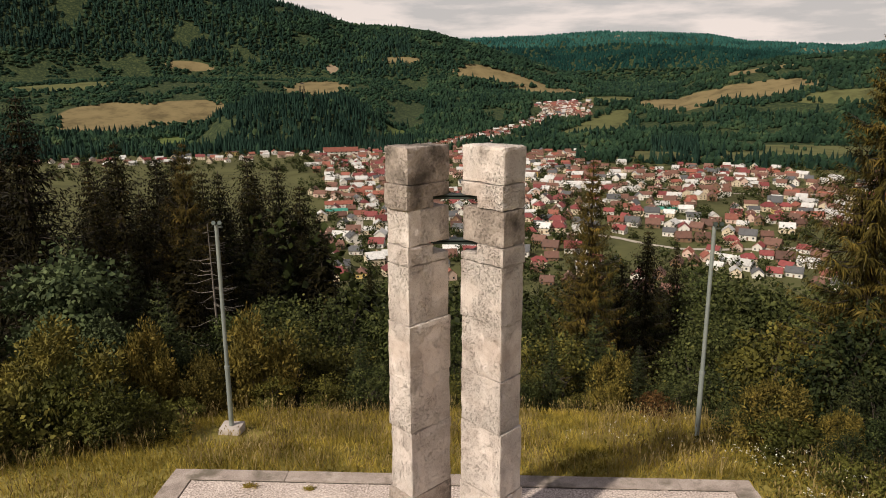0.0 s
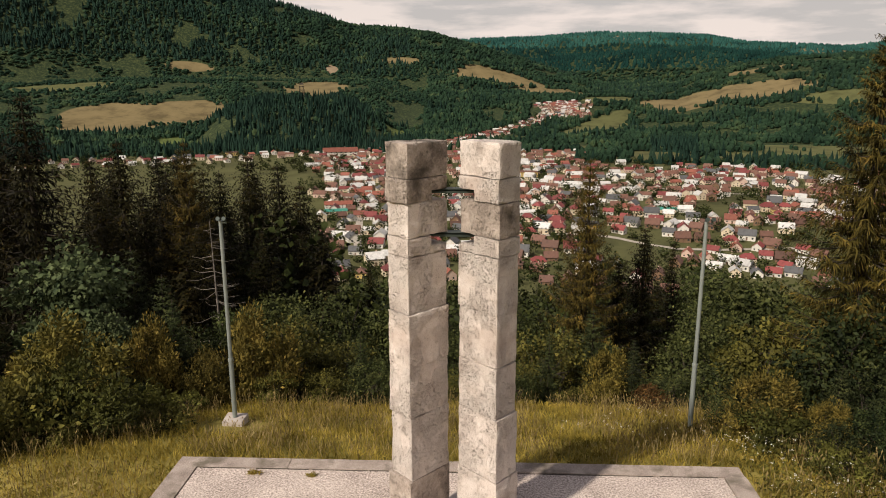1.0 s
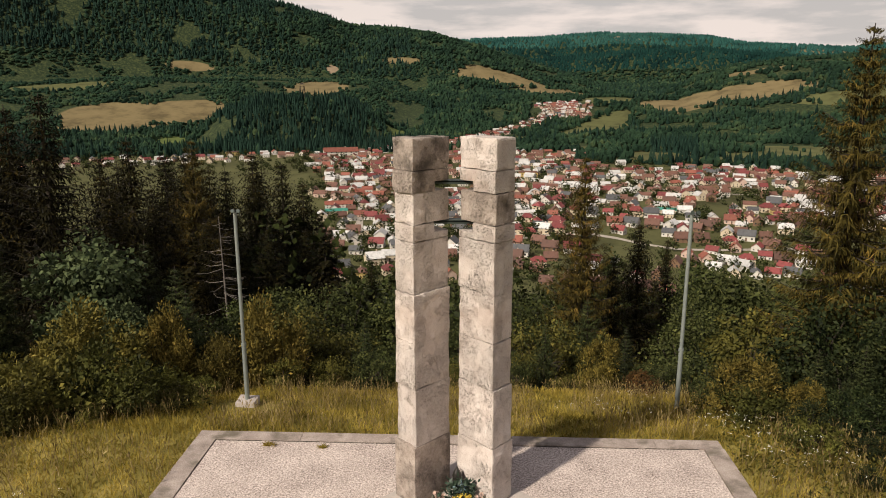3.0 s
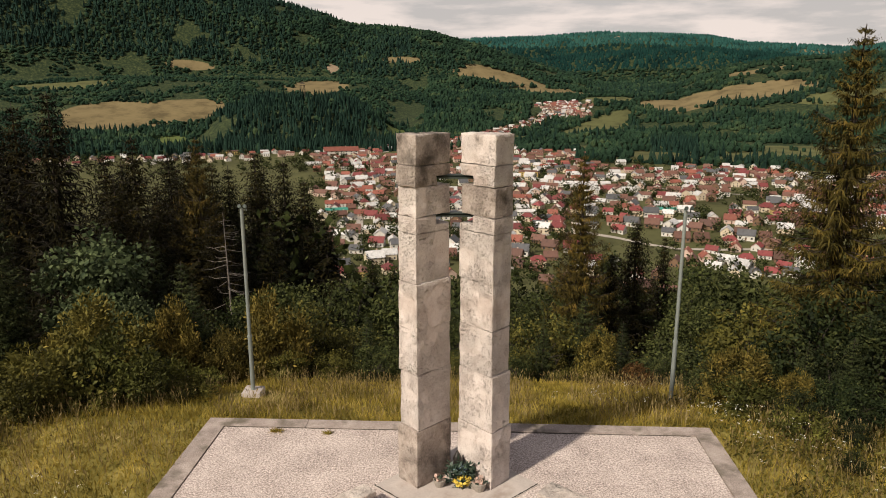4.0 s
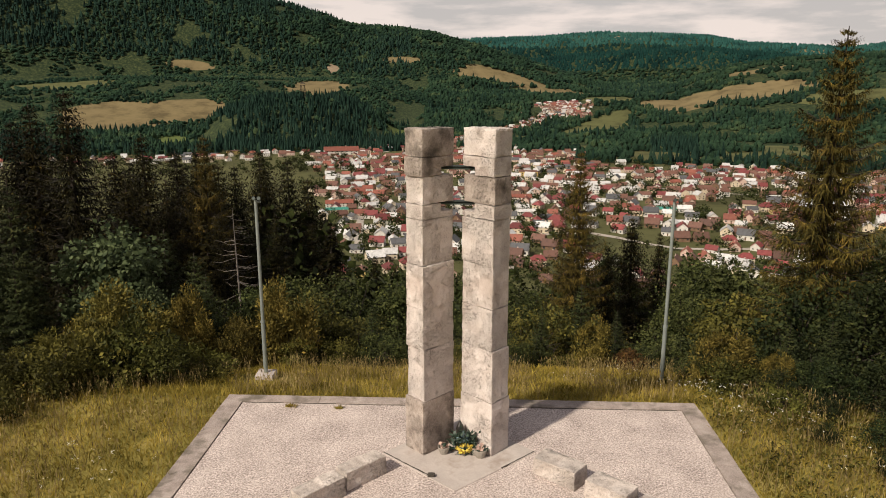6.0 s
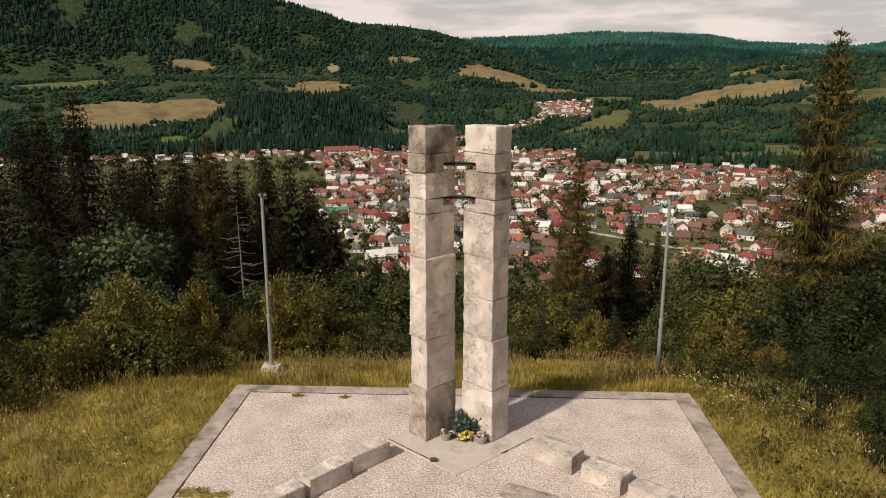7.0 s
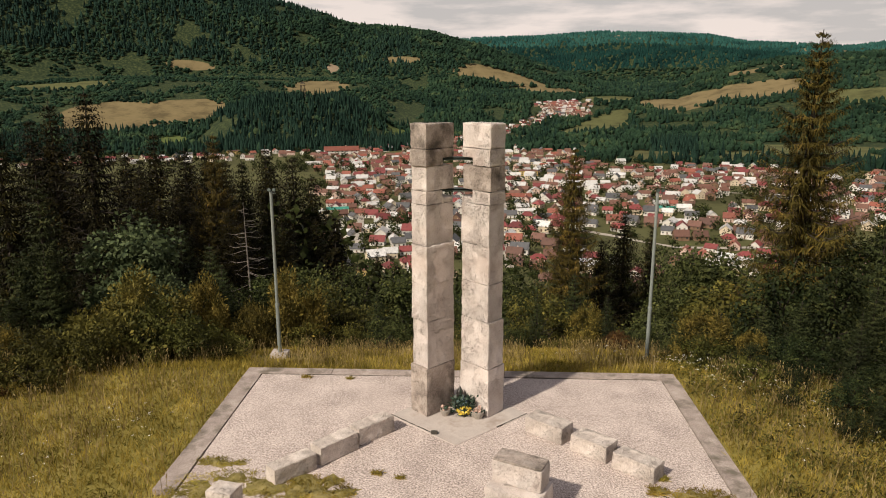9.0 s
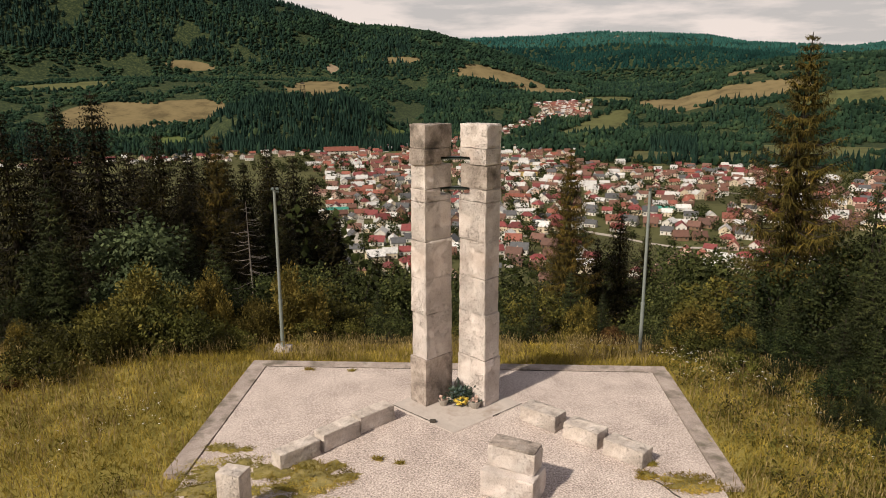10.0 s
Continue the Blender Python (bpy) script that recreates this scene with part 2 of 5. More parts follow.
def field_material():
    """The land: forest floor, meadows and hay fields at their places, grass near by."""
    m, n, l, b = nodes_of("land")
    pos = n.new("ShaderNodeTexCoord").outputs["Object"]
    fine, mid, big = noise_of(n, l, pos, 0.9, 6, 0.7), noise_of(n, l, pos, 0.02, 7, 0.68), noise_of(n, l, pos, 0.006, 4)
    near = ramp_of(n, [(0.3, (0.125, 0.105, 0.026)), (0.5, (0.23, 0.19, 0.05)), (0.7, (0.33, 0.26, 0.085))])
    l.new(fine, near.inputs["Fac"])
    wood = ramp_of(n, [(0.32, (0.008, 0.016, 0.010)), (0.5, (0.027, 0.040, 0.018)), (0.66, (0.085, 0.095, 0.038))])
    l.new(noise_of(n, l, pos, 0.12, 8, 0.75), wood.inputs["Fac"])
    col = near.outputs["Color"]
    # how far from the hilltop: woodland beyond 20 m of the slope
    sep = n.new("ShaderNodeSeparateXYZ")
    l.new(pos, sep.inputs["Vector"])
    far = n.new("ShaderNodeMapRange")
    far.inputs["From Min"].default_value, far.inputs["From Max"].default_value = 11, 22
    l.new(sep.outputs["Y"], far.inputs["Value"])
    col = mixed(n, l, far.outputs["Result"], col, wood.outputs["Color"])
    for x, y, rx, ry, turn, tint in FIELDS:
        sub = n.new("ShaderNodeVectorMath")
        sub.operation = "SUBTRACT"
        sub.inputs[1].default_value = (x, y, 0)
        l.new(pos, sub.inputs[0])
        mp = n.new("ShaderNodeMapping")
        mp.vector_type = "TEXTURE"
        mp.inputs["Rotation"].default_value = (0, 0, radians(turn))
        mp.inputs["Scale"].default_value = (rx * 1.15, ry * 1.15, 1e6)
        l.new(sub.outputs[0], mp.inputs["Vector"])
        ln = n.new("ShaderNodeVectorMath")
        ln.operation = "LENGTH"
        l.new(mp.outputs["Vector"], ln.inputs[0])
        rr = ramp_of(n, [(0.93, (1, 1, 1)), (1.0, (0, 0, 0))])
        l.new(ln.outputs["Value"], rr.inputs["Fac"])
        shade = ramp_of(n, [(0.32, tuple(c * 0.55 for c in tint)), (0.5, tint), (0.7, tuple(c * 1.2 for c in tint))])
        l.new(mid, shade.inputs["Fac"])
        col = mixed(n, l, rr.outputs["Color"], col, shade.outputs["Color"])
    l.new(col, b.inputs["Base Color"])
    b.inputs["Roughness"].default_value = 0.95
    b.inputs["Specular IOR Level"].default_value = 0.1
    return m


HAY, MEADOW, BRIGHT, EARTH = (0.165, 0.128, 0.064), (0.095, 0.098, 0.040), (0.095, 0.12, 0.036), (0.24, 0.18, 0.12)


def polar(az, r):
    return EYE_X + r * math.sin(radians(az)), EYE_Y + r * math.cos(radians(az))


def yonder(az, r):
    """A place in the valley, by azimuth and distance in the plan."""
    return polar(az, stretch(r))


# meadows: azimuth, distance, half width, half depth, tint
FIELDS = [(*yonder(a, r - 0.25 * ry), rx * 1.1 * stretch(r) / r, ry * 1.4 * (VALLEY if r < BEND else BACK), -a + tw, c) for a, r, rx, ry, tw, c in (
    (-27.3, 1165, 62, 62, 0, HAY), (-22.6, 1182, 92, 36, 8, HAY), (-23.3, 940, 20, 60, 0, BRIGHT), (-29.8, 1425, 85, 28, 0, MEADOW), (-21.6, 1688, 42, 18, 0, HAY),
    (-12.4, 1385, 48, 62, 0, HAY), (-11.1, 1745, 12, 25, 0, EARTH), (-5.9, 1855, 48, 16, 0, HAY), (-6.2, 1000, 15, 45, 0, BRIGHT),
    (2.4, 1800, 110, 70, -4, HAY), (7.8, 1600, 110, 150, -4, HAY), (10.3, 1320, 40, 30, 0, MEADOW), (15.8, 1285, 58, 50, 10, HAY), (20.3, 1272, 82, 42, 0, HAY), (20.9, 1415, 55, 14, 0, HAY),
    (9.3, 1085, 130, 22, 68, MEADOW), (24.6, 800, 72, 50, 0, MEADOW), (27.5, 890, 90, 26, 0, MEADOW), (3.6, 941, 26, 22, 0, MEADOW), (12.8, 843, 30, 22, 0, MEADOW), (25.0, 3880, 90, 60, 0, HAY), (26.5, 1180, 60, 22, 0, MEADOW), (11.5, 3950, 80, 60, 0, EARTH))]
TOWN_GROUND = [(EYE_X, EYE_Y + 480 * VALLEY, 470 * VALLEY, 330 * VALLEY, 0, (0.085, 0.085, 0.036))]
FIELDS += TOWN_GROUND
FIELDS.reverse()
LAND = field_material()
verts, faces = [(EYE_X, EYE_Y, ground_z(EYE_X, EYE_Y))], []
for r in RANGES[1:]:
    for a in AZ:
        x, y = polar(a, r)
        verts.append((x, y, ground_z(x, y)))
na = len(AZ)
for i in range(len(RANGES) - 1):
    for j in range(na):
        j2 = (j + 1) % na
        if i == 0:
            faces.append((0, 1 + j2, 1 + j))
        else:
            a, c = 1 + (i - 1) * na, 1 + i * na
            faces.append((a + j, a + j2, c + j2, c + j))
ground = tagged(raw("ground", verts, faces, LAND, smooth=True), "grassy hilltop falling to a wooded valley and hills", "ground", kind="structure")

# ---- memorial terrace ----
SL, SR, SB, SF = -5.97, 6.28, 2.92, -3.52
pavement = tagged(empty("pavement"), "exposed aggregate terrace with a concrete kerb", "pavement", kind="structure")


def slab_grid(x0, x1, y0, y1, z1, thick, step, amp, seed):
    bm = bmesh.new()
    nx, ny = max(1, round((x1 - x0) / step)), max(1, round((y1 - y0) / step))
    bmesh.ops.create_grid(bm, x_segments=nx, y_segments=ny, size=0.5)
    for v in bm.verts:
        x, y = x0 + (v.co.x + 0.5) * (x1 - x0), y0 + (v.co.y + 0.5) * (y1 - y0)
        v.co = Vector((x, y, z1 + amp * noise.noise(Vector((x * 1.3 + seed, y * 1.3, seed)))))
    ext = bmesh.ops.extrude_face_region(bm, geom=bm.faces[:])
    for v in ext["geom"]:
        if isinstance(v, bmesh.types.BMVert):
            v.co.z = z1 - thick
    bmesh.ops.recalc_face_normals(bm, faces=bm.faces[:])
    return bm


part("aggregate_field", slab_grid(SL + 0.5, SR - 0.46, -7.5, SB - 0.42, -0.006, 0.12, 0.4, 0.004, 3), GRAVEL, pavement)
rnd = random.Random(4)
kerbs = []
x = SL
while x < SR - 0.1:                                    # back kerb, cast in lengths
    w = min(rnd.uniform(2.2, 3.4), SR - x)
    if SR - x - w < 0.8:
        w = SR - x
    kerbs.append((x, x + w - 0.012, SB - 0.40, SB, rnd.uniform(-0.004, 0.008)))
    x += w
for a, c in ((SL, SL + 0.48), (SR - 0.44, SR)):
    y = SB - 0.412
    while y > SF + 0.1:
        w = min(rnd.uniform(1.8, 2.9), y - SF)
        if y - w - SF < 0.7:
            w = y - SF
        kerbs.append((a, c, y - w + 0.012, y, rnd.uniform(-0.004, 0.008)))
        y -= w
for a, c, d, e, up in kerbs:
    part("kerb", slab_grid(a, c, d, e, 0.02 + up, 0.32, 0.22, 0.008, a + d), CONCRETE, pavement)
# open joint along the inside of the back kerb
for i in range(9):
    a = SL + 0.55 + i * (SR - SL - 1.1) / 9
    bm = bmesh.new()
    box(bm, a, a + (SR - SL - 1.1) / 9 * rnd.uniform(0.75, 1.0), SB - 0.425, SB - 0.397, -0.03, rnd.uniform(-0.004, 0.006))
    part("joint", bm, CRACK, pavement)

# ---- pylons ----
COURSES = [0.0, 1.27, 2.47, 3.40, 4.35, 5.33, 5.65, 6.23, 6.63, 7.2]
LW, LN = 0.93, 0.57


def pylon(name, corner, wide_dir, narrow_dir, label, dark_courses, seed):
    """A pillar of nine hewn blocks; wide_dir runs inward, narrow_dir outward, both from the front corner."""
    top = tagged(empty(name, *corner), label, "memorial pillar", "memorial pillars")
    w, d = Vector((*wide_dir, 0)).normalized(), Vector((*narrow_dir, 0)).normalized()
    rot = Matrix((w, d, Vector((0, 0, 1)))).transposed().to_4x4()
    flip = rot.determinant() < 0
    rnd = random.Random(seed)
    for i, (z0, z1) in enumerate(zip(COURSES, COURSES[1:])):
        pieces = [(0.0, LW, z0, z1)]
        if i == 5:                                       # cut for the lower bar
            pieces = [(0.0, LW - 0.37, z0, z1), (LW - 0.42, LW, z0, 5.46)]
        if i == 7:                                       # cut for the upper bar
            pieces = [(0.0, LW - 0.37, z0, z1), (LW - 0.42, LW, 6.40, z1)]
        ox, oy = rnd.uniform(-0.016, 0.016), rnd.uniform(-0.016, 0.016)
        bm = bmesh.new()
        for j, (a, c, e, g) in enumerate(pieces):
            grow = 0.03 if i == 0 else (rnd.uniform(-0.008, 0.012) if j == 0 else grow - 0.004)
            gap = 0.007 if i < 8 and g == z1 else 0.0
            one = rough_block(c - a + 2 * grow, LN + 2 * grow, g - e - gap, 13 if i == 0 or g - e > 0.5 else 8, 0.015, seed + i * 7.7 + j, 0.011)
            for v in one.verts:
                v.co = rot @ (v.co + Vector((a - grow + ox, -grow + oy, e)))
            me = bpy.data.meshes.new("tmp")
            one.to_mesh(me), one.free()
            bm.from_mesh(me)
            bpy.data.meshes.remove(me)
        bmesh.ops.recalc_face_normals(bm, faces=bm.faces[:])
        part("stone_block", bm, STONE_DARK if i in dark_courses else STONE, top, "dark weathered stone block" if i in dark_courses else "")
    return top


LP, RP = (-0.55, 0.0, 0.0), (0.925, 0.015, 0.0)
pylon("stone_pillar", LP, (0.64, 0.72), (-0.69, 0.72), "tall pale pillar of rough stone blocks on the terrace", (0, 7, 8), 1.0)
pylon("stone_pillar", RP, (-0.69, 0.69), (0.64, 0.77), "tall pale pillar of rough stone blocks with yellow flowers at its foot", (6,), 40.0)

for z in (6.375, 5.625):                                    # flat steel bars let into both pillars
    bm = bmesh.new()
    box(bm, -0.24, 0.66, 0.62, 0.86, z - 0.012, z + 0.02)
    box(bm, -0.24, 0.66, 0.62, 0.632, z - 0.05, z + 0.01)
    bar = tagged(part("steel_bar", bm, BAR), "dark green flat steel bar joining the two pillars", "bar", "bars between the pillars")

# plinth set diagonally in the terrace
bm = bmesh.new()
pl = [(-1.50, 0.05), (0.17, -1.42), (1.95, 0.25), (0.25, 1.85)]
lo, hi = [bm.verts.new((x, y, -0.05)) for x, y in pl], [bm.verts.new((x, y, 0.012)) for x, y in pl]
bm.faces.new(hi), bm.faces.new(lo[::-1])
for i in range(4):
    bm.faces.new((lo[i], lo[(i + 1) % 4], hi[(i + 1) % 4], hi[i]))
bmesh.ops.bevel(bm, geom=bm.edges[:], offset=0.008, segments=1, affect="EDGES")
PLINTH = surface("plinth_concrete", [(0.3, (0.33, 0.28, 0.25)), (0.55, (0.47, 0.41, 0.37)), (0.7, (0.55, 0.49, 0.45))], 1.2, 0.9, 0.4, 30, stain=(0.33, 0.27, 0.23), stain_scale=1.3, depth=0.01)
part("plinth", bm, PLINTH, pavement)


def crack(points, width, parent=pavement, name="crack", seed=1):
    """A ragged open joint along a line on the terrace."""
    rnd = random.Random(seed)
    bm = bmesh.new()
    rows = []
    for (x0, y0), (x1, y1) in zip(points, points[1:]):
        d = Vector((x1 - x0, y1 - y0))
        side = Vector((-d.y, d.x)).normalized()
        k = max(2, int(d.length / 0.06))
        for i in range(k + 1):
            c = Vector((x0, y0)) + d * i / k + side * rnd.uniform(-0.006, 0.006)
            w = width * rnd.uniform(0.35, 1.0)
            rows.append([bm.verts.new((*(c + side * w), 0.0165)), bm.verts.new((*(c - side * w), 0.0165))])
    for a, c in zip(rows, rows[1:]):
        bm.faces.new((a[0], a[1], c[1], c[0]))
    bmesh.ops.recalc_face_normals(bm, faces=bm.faces[:])
    ext = bmesh.ops.extrude_face_region(bm, geom=bm.faces[:])
    for v in ext["geom"]:
        if isinstance(v, bmesh.types.BMVert):
            v.co.z = -0.02
    bmesh.ops.recalc_face_normals(bm, faces=bm.faces[:])
    return part(name, bm, CRACK, parent)


crack([(-1.47, 0.08), (-0.33, -0.9)], 0.02, seed=2)
crack([(1.92, 0.27), (1.15, -0.48)], 0.018, seed=3)
bm = rough_block(0.16, 0.12, 0.07, 3, 0.02, 3.0, 0.02)
cap = tagged(part("stone_lump", bm, CRACK), "small dark lump of broken mortar on the terrace", "rubble")
cap.location = (-0.42, -0.94, 0.01)


# ---- low stones ----
def low_stone(corner, along, length, depth, h, label, seed, name="low_stone", category="stone block", group="stones along the terrace", z=0.0, mat=None, taper=0.02):
    d = Vector((*along, 0)).normalized()
    ob = part(name, rough_block(length, depth, h, 10, 0.011, seed, 0.009, taper), mat or BENCH_STONE)
    ob.matrix_basis = Matrix.Translation((*corner, z)) @ Matrix.Rotation(math.atan2(d.y, d.x), 4, "Z")
    return tagged(ob, label, category, group)


low_stone((-2.02, -1.53), (0.69, 0.72), 1.05, 0.40, 0.41, "long pale rough stone block lying near the pillar", 5.1)
low_stone((-2.71, -2.43), (0.66, 0.75), 1.06, 0.42, 0.41, "long stone block with a dark stained side", 9.3)
low_stone((-3.49, -3.28), (0.70, 0.72), 1.02, 0.38, 0.37, "smooth grey stone block beside mossy grass", 12.9, taper=0.0)
low_stone((1.80, -0.66), (0.78, -0.63), 1.03, 0.52, 0.40, "short rough stone block with a dark end", 15.2)
low_stone((2.76, -1.50), (0.76, -0.65), 0.93, 0.50, 0.40, "pale rough stone block set askew in the row", 18.8)
low_stone((3.57, -2.22), (0.74, -0.67), 1.0, 0.46, 0.38, "leaning rough stone block with weeds at its end", 22.4)
low_stone((-4.22, -5.03), (0.97, -0.24), 0.50, 0.42, 0.98, "upright square stone post in mossy grass", 26.1, name="stone_post", group="standing stones", taper=0.0)

pedestal = tagged(empty("stone_pedestal", 0.86, -3.84, 0, -25), "stepped pedestal of two rough pale stone blocks", "pedestal", "standing stones")
b0 = part("base_block", rough_block(1.14, 0.78, 0.56, 8, 0.015, 31.0, 0.02), STONE, pedestal)
b1 = part("top_block", rough_block(1.02, 0.50, 0.48, 8, 0.018, 33.0, 0.025), STONE, pedestal, "pale block with a dark worn top")
b2 = part("worn_top", rough_block(0.98, 0.46, 0.05, 8, 0.012, 36.0, 0.012), STONE_DARK, pedestal, "dark crumbling top layer")
b0.location, b1.location, b2.location = (0.0, -0.16, 0), (0.06, 0.06, 0.555), (0.08, 0.08, 1.02)



# ---- lamp poles ----
def lamp_pole(x, y, z, label, lean, base):
    top = tagged(empty("lamp_pole", x, y, z), label, "lamp pole", "lamp poles")
    bm = bmesh.new()
    for r0, r1, a, c in ((0.070, 0.066, -0.1, 2.0), (0.056, 0.050, 2.0, 6.02)):
        made = bmesh.ops.create_cone(bm, cap_ends=True, segments=16, radius1=r0, radius2=r1, depth=c - a)["verts"]
        bmesh.ops.translate(bm, verts=made, vec=(0, 0, (a + c) / 2))
    pole = part("pole", bm, STEEL, top, smooth=False)
    bm = bmesh.new()
    made = bmesh.ops.create_cone(bm, cap_ends=True, segments=16, radius1=0.078, radius2=0.075, depth=0.07)["verts"]
    bmesh.ops.translate(bm, verts=made, vec=(0, 0, 2.0))
    part("collar", bm, STEEL, top)
    for sx in (-0.02, 0.14):
        bm = bmesh.new()
        made = bmesh.ops.create_cone(bm, cap_ends=True, segments=14, radius1=0.032, radius2=0.058, depth=0.14)["verts"]
        bmesh.ops.transform(bm, verts=made, matrix=Matrix.Translation((sx, -0.07, 6.08)) @ Matrix.Rotation(radians(70), 4, "X"))
        box(bm, sx - 0.012, sx + 0.012, -0.02, 0.02, 5.94, 6.07)
        part("spotlight", bm, BAR, top, "small round grey spotlight")
    bm = bmesh.new()
    box(bm, -0.04, 0.16, -0.016, 0.016, 5.95, 5.98)
    part("bracket", bm, STEEL, top)
    if base:
        part("base_block", rough_block(0.60, 0.60, 0.36, 4, 0.012, 3.3, 0.02), PLINTH, top, "pale concrete footing").location = (-0.30, -0.30, -0.13)
    return top


lamp_pole(-6.37, 7.43, -1.50, "slim grey steel lamp pole on a concrete footing", 0, True)
lamp_pole(6.64, 7.42, -1.46, "slim grey steel lamp pole rising from shrubs", 0, False)


# ---- plants ----
def leaf_material(name, dark, light, odd, rough=0.6, vary=0.35, clump=2.0, sheer=0.0):
    m, n, l, b = nodes_of(name)
    isl = n.new("ShaderNodeNewGeometry").outputs["Random Per Island"]
    obj = n.new("ShaderNodeTexCoord").outputs["Object"]
    spray = n.new("ShaderNodeMapRange")                   # leaves of one spray share their tint
    spray.inputs["From Min"].default_value, spray.inputs["From Max"].default_value = 0.3, 0.7
    l.new(noise_of(n, l, obj, clump, 3), spray.inputs["Value"])
    tint = n.new("ShaderNodeMix")
    tint.inputs["Factor"].default_value = 0.80
    l.new(isl, tint.inputs["A"]), l.new(spray.outputs["Result"], tint.inputs["B"])
    r = ramp_of(n, [(0.12, tuple(c * 0.7 for c in dark)), (0.66, light), (1.0, odd)])
    l.new(tint.outputs["Result"], r.inputs["Fac"])
    info = n.new("ShaderNodeObjectInfo").outputs["Random"]
    rv = ramp_of(n, [(0.0, (1 - vary, 1 - vary, 1 - vary)), (0.5, (1, 0.95, 0.85)), (1.0, (0.92, 1, 0.9))])
    l.new(info, rv.inputs["Fac"])
    tc = n.new("ShaderNodeTexCoord").outputs["Object"]
    cl = ramp_of(n, [(0.35, (0.6, 0.6, 0.6)), (0.65, (1.15, 1.15, 1.1))])
    l.new(noise_of(n, l, tc, 0.9, 3), cl.inputs["Fac"])
    col = mixed(n, l, 1.0, mixed(n, l, 1.0, r.outputs["Color"], rv.outputs["Color"], "MULTIPLY"), cl.outputs["Color"], "MULTIPLY")
    l.new(col, b.inputs["Base Color"])
    b.inputs["Roughness"].default_value = rough
    b.inputs["Specular IOR Level"].default_value = 0.08
    if sheer:                                             # thin leaves let light pass
        tr, mx = n.new("ShaderNodeBsdfTranslucent"), n.new("ShaderNodeMixShader")
        l.new(col, tr.inputs["Color"])
        mx.inputs["Fac"].default_value = sheer
        l.new(b.outputs["BSDF"], mx.inputs[1]), l.new(tr.outputs["BSDF"], mx.inputs[2])
        l.new(mx.outputs["Shader"], n["Material Output"].inputs["Surface"])
    return m


SPRUCE = leaf_material("spruce_needles", (0.024, 0.021, 0.006), (0.105, 0.080, 0.020), (0.230, 0.145, 0.036))
YOUNG = leaf_material("young_spruce_needles", (0.015, 0.021, 0.009), (0.048, 0.058, 0.024), (0.110, 0.112, 0.040))
# the same needles darkened: the dense stand's shade is put into the colour
SPRUCE_SHADED = leaf_material("shaded_spruce_needles", (0.006, 0.006, 0.002), (0.023, 0.020, 0.006), (0.080, 0.056, 0.014))
JUNIPER = leaf_material("juniper_sprays", (0.060, 0.056, 0.014), (0.200, 0.160, 0.042), (0.340, 0.250, 0.070), sheer=0.15)
GREEN = leaf_material("green_leaves", (0.022, 0.034, 0.013), (0.088, 0.104, 0.038), (0.190, 0.195, 0.070), sheer=0.25)
BANK = leaf_material("bank_leaves", (0.010, 0.018, 0.008), (0.036, 0.046, 0.018), (0.105, 0.108, 0.038), sheer=0.2)
BLUEISH = leaf_material("broad_pale_leaves", (0.032, 0.052, 0.030), (0.100, 0.128, 0.064), (0.175, 0.205, 0.110), sheer=0.2)
OLIVE = leaf_material("olive_leaves", (0.042, 0.045, 0.012), (0.160, 0.150, 0.040), (0.290, 0.250, 0.070), sheer=0.25)
RUST = leaf_material("rusty_leaves", (0.05, 0.026, 0.012), (0.13, 0.062, 0.024), (0.16, 0.10, 0.03))
BARK = surface("bark", [(0.3, (0.016, 0.012, 0.008)), (0.7, (0.050, 0.037, 0.026))], 4, 0.95, 0.8, 25)
DEADWOOD = surface("dead_wood", [(0.3, (0.10, 0.085, 0.07)), (0.7, (0.22, 0.19, 0.16))], 4, 0.9, 0.6, 25)


def quads_mesh(name, q, material):
    """A mesh of loose four-cornered leaves, q of shape (n, 4, 3)."""
    q = np.ascontiguousarray(q, dtype=np.float32)
    k = len(q)
    me = bpy.data.meshes.new(name)
    me.vertices.add(4 * k), me.loops.add(4 * k), me.polygons.add(k)
    me.vertices.foreach_set("co", q.ravel())
    me.loops.foreach_set("vertex_index", np.arange(4 * k, dtype=np.int32))
    me.polygons.foreach_set("loop_start", np.arange(0, 4 * k, 4, dtype=np.int32))
    me.update(calc_edges=True)
    me.materials.append(material)
    return me


def unit(v):
    return v / (np.linalg.norm(v, axis=-1, keepdims=True) + 1e-9)


def blades(base, way, length, width, rng, bend=0.0, face=None):
    """Kite-shaped leaves from base along way, turned to face where asked."""
    side = unit(np.cross(way, rng.normal(size=way.shape) if face is None else face))
    length, width = np.broadcast_to(length, (len(base),))[:, None], np.broadcast_to(width, (len(base),))[:, None]
    mid = base + way * length * 0.5
    tip = base + way * length
    tip[:, 2] -= bend * length[:, 0]
    return np.stack([base, mid + side * width * 0.5, tip, mid - side * width * 0.5], 1)


def limb(bm, points, r0, r1, sides=6):
    rings = []
    for i, p in enumerate(points):
        d = (points[min(i + 1, len(points) - 1)] - points[max(i - 1, 0)]).normalized()
        u = d.orthogonal().normalized()
        w = d.cross(u)
        r = r0 + (r1 - r0) * i / (len(points) - 1)
        rings.append([bm.verts.new(p + (u * math.cos(a) + w * math.sin(a)) * r) for a in (2 * math.pi * j / sides for j in range(sides))])
    for a, c in zip(rings, rings[1:]):
        for j in range(sides):
            bm.faces.new((a[j], a[(j + 1) % sides], c[(j + 1) % sides], c[j]))
    bm.faces.new(rings[-1])


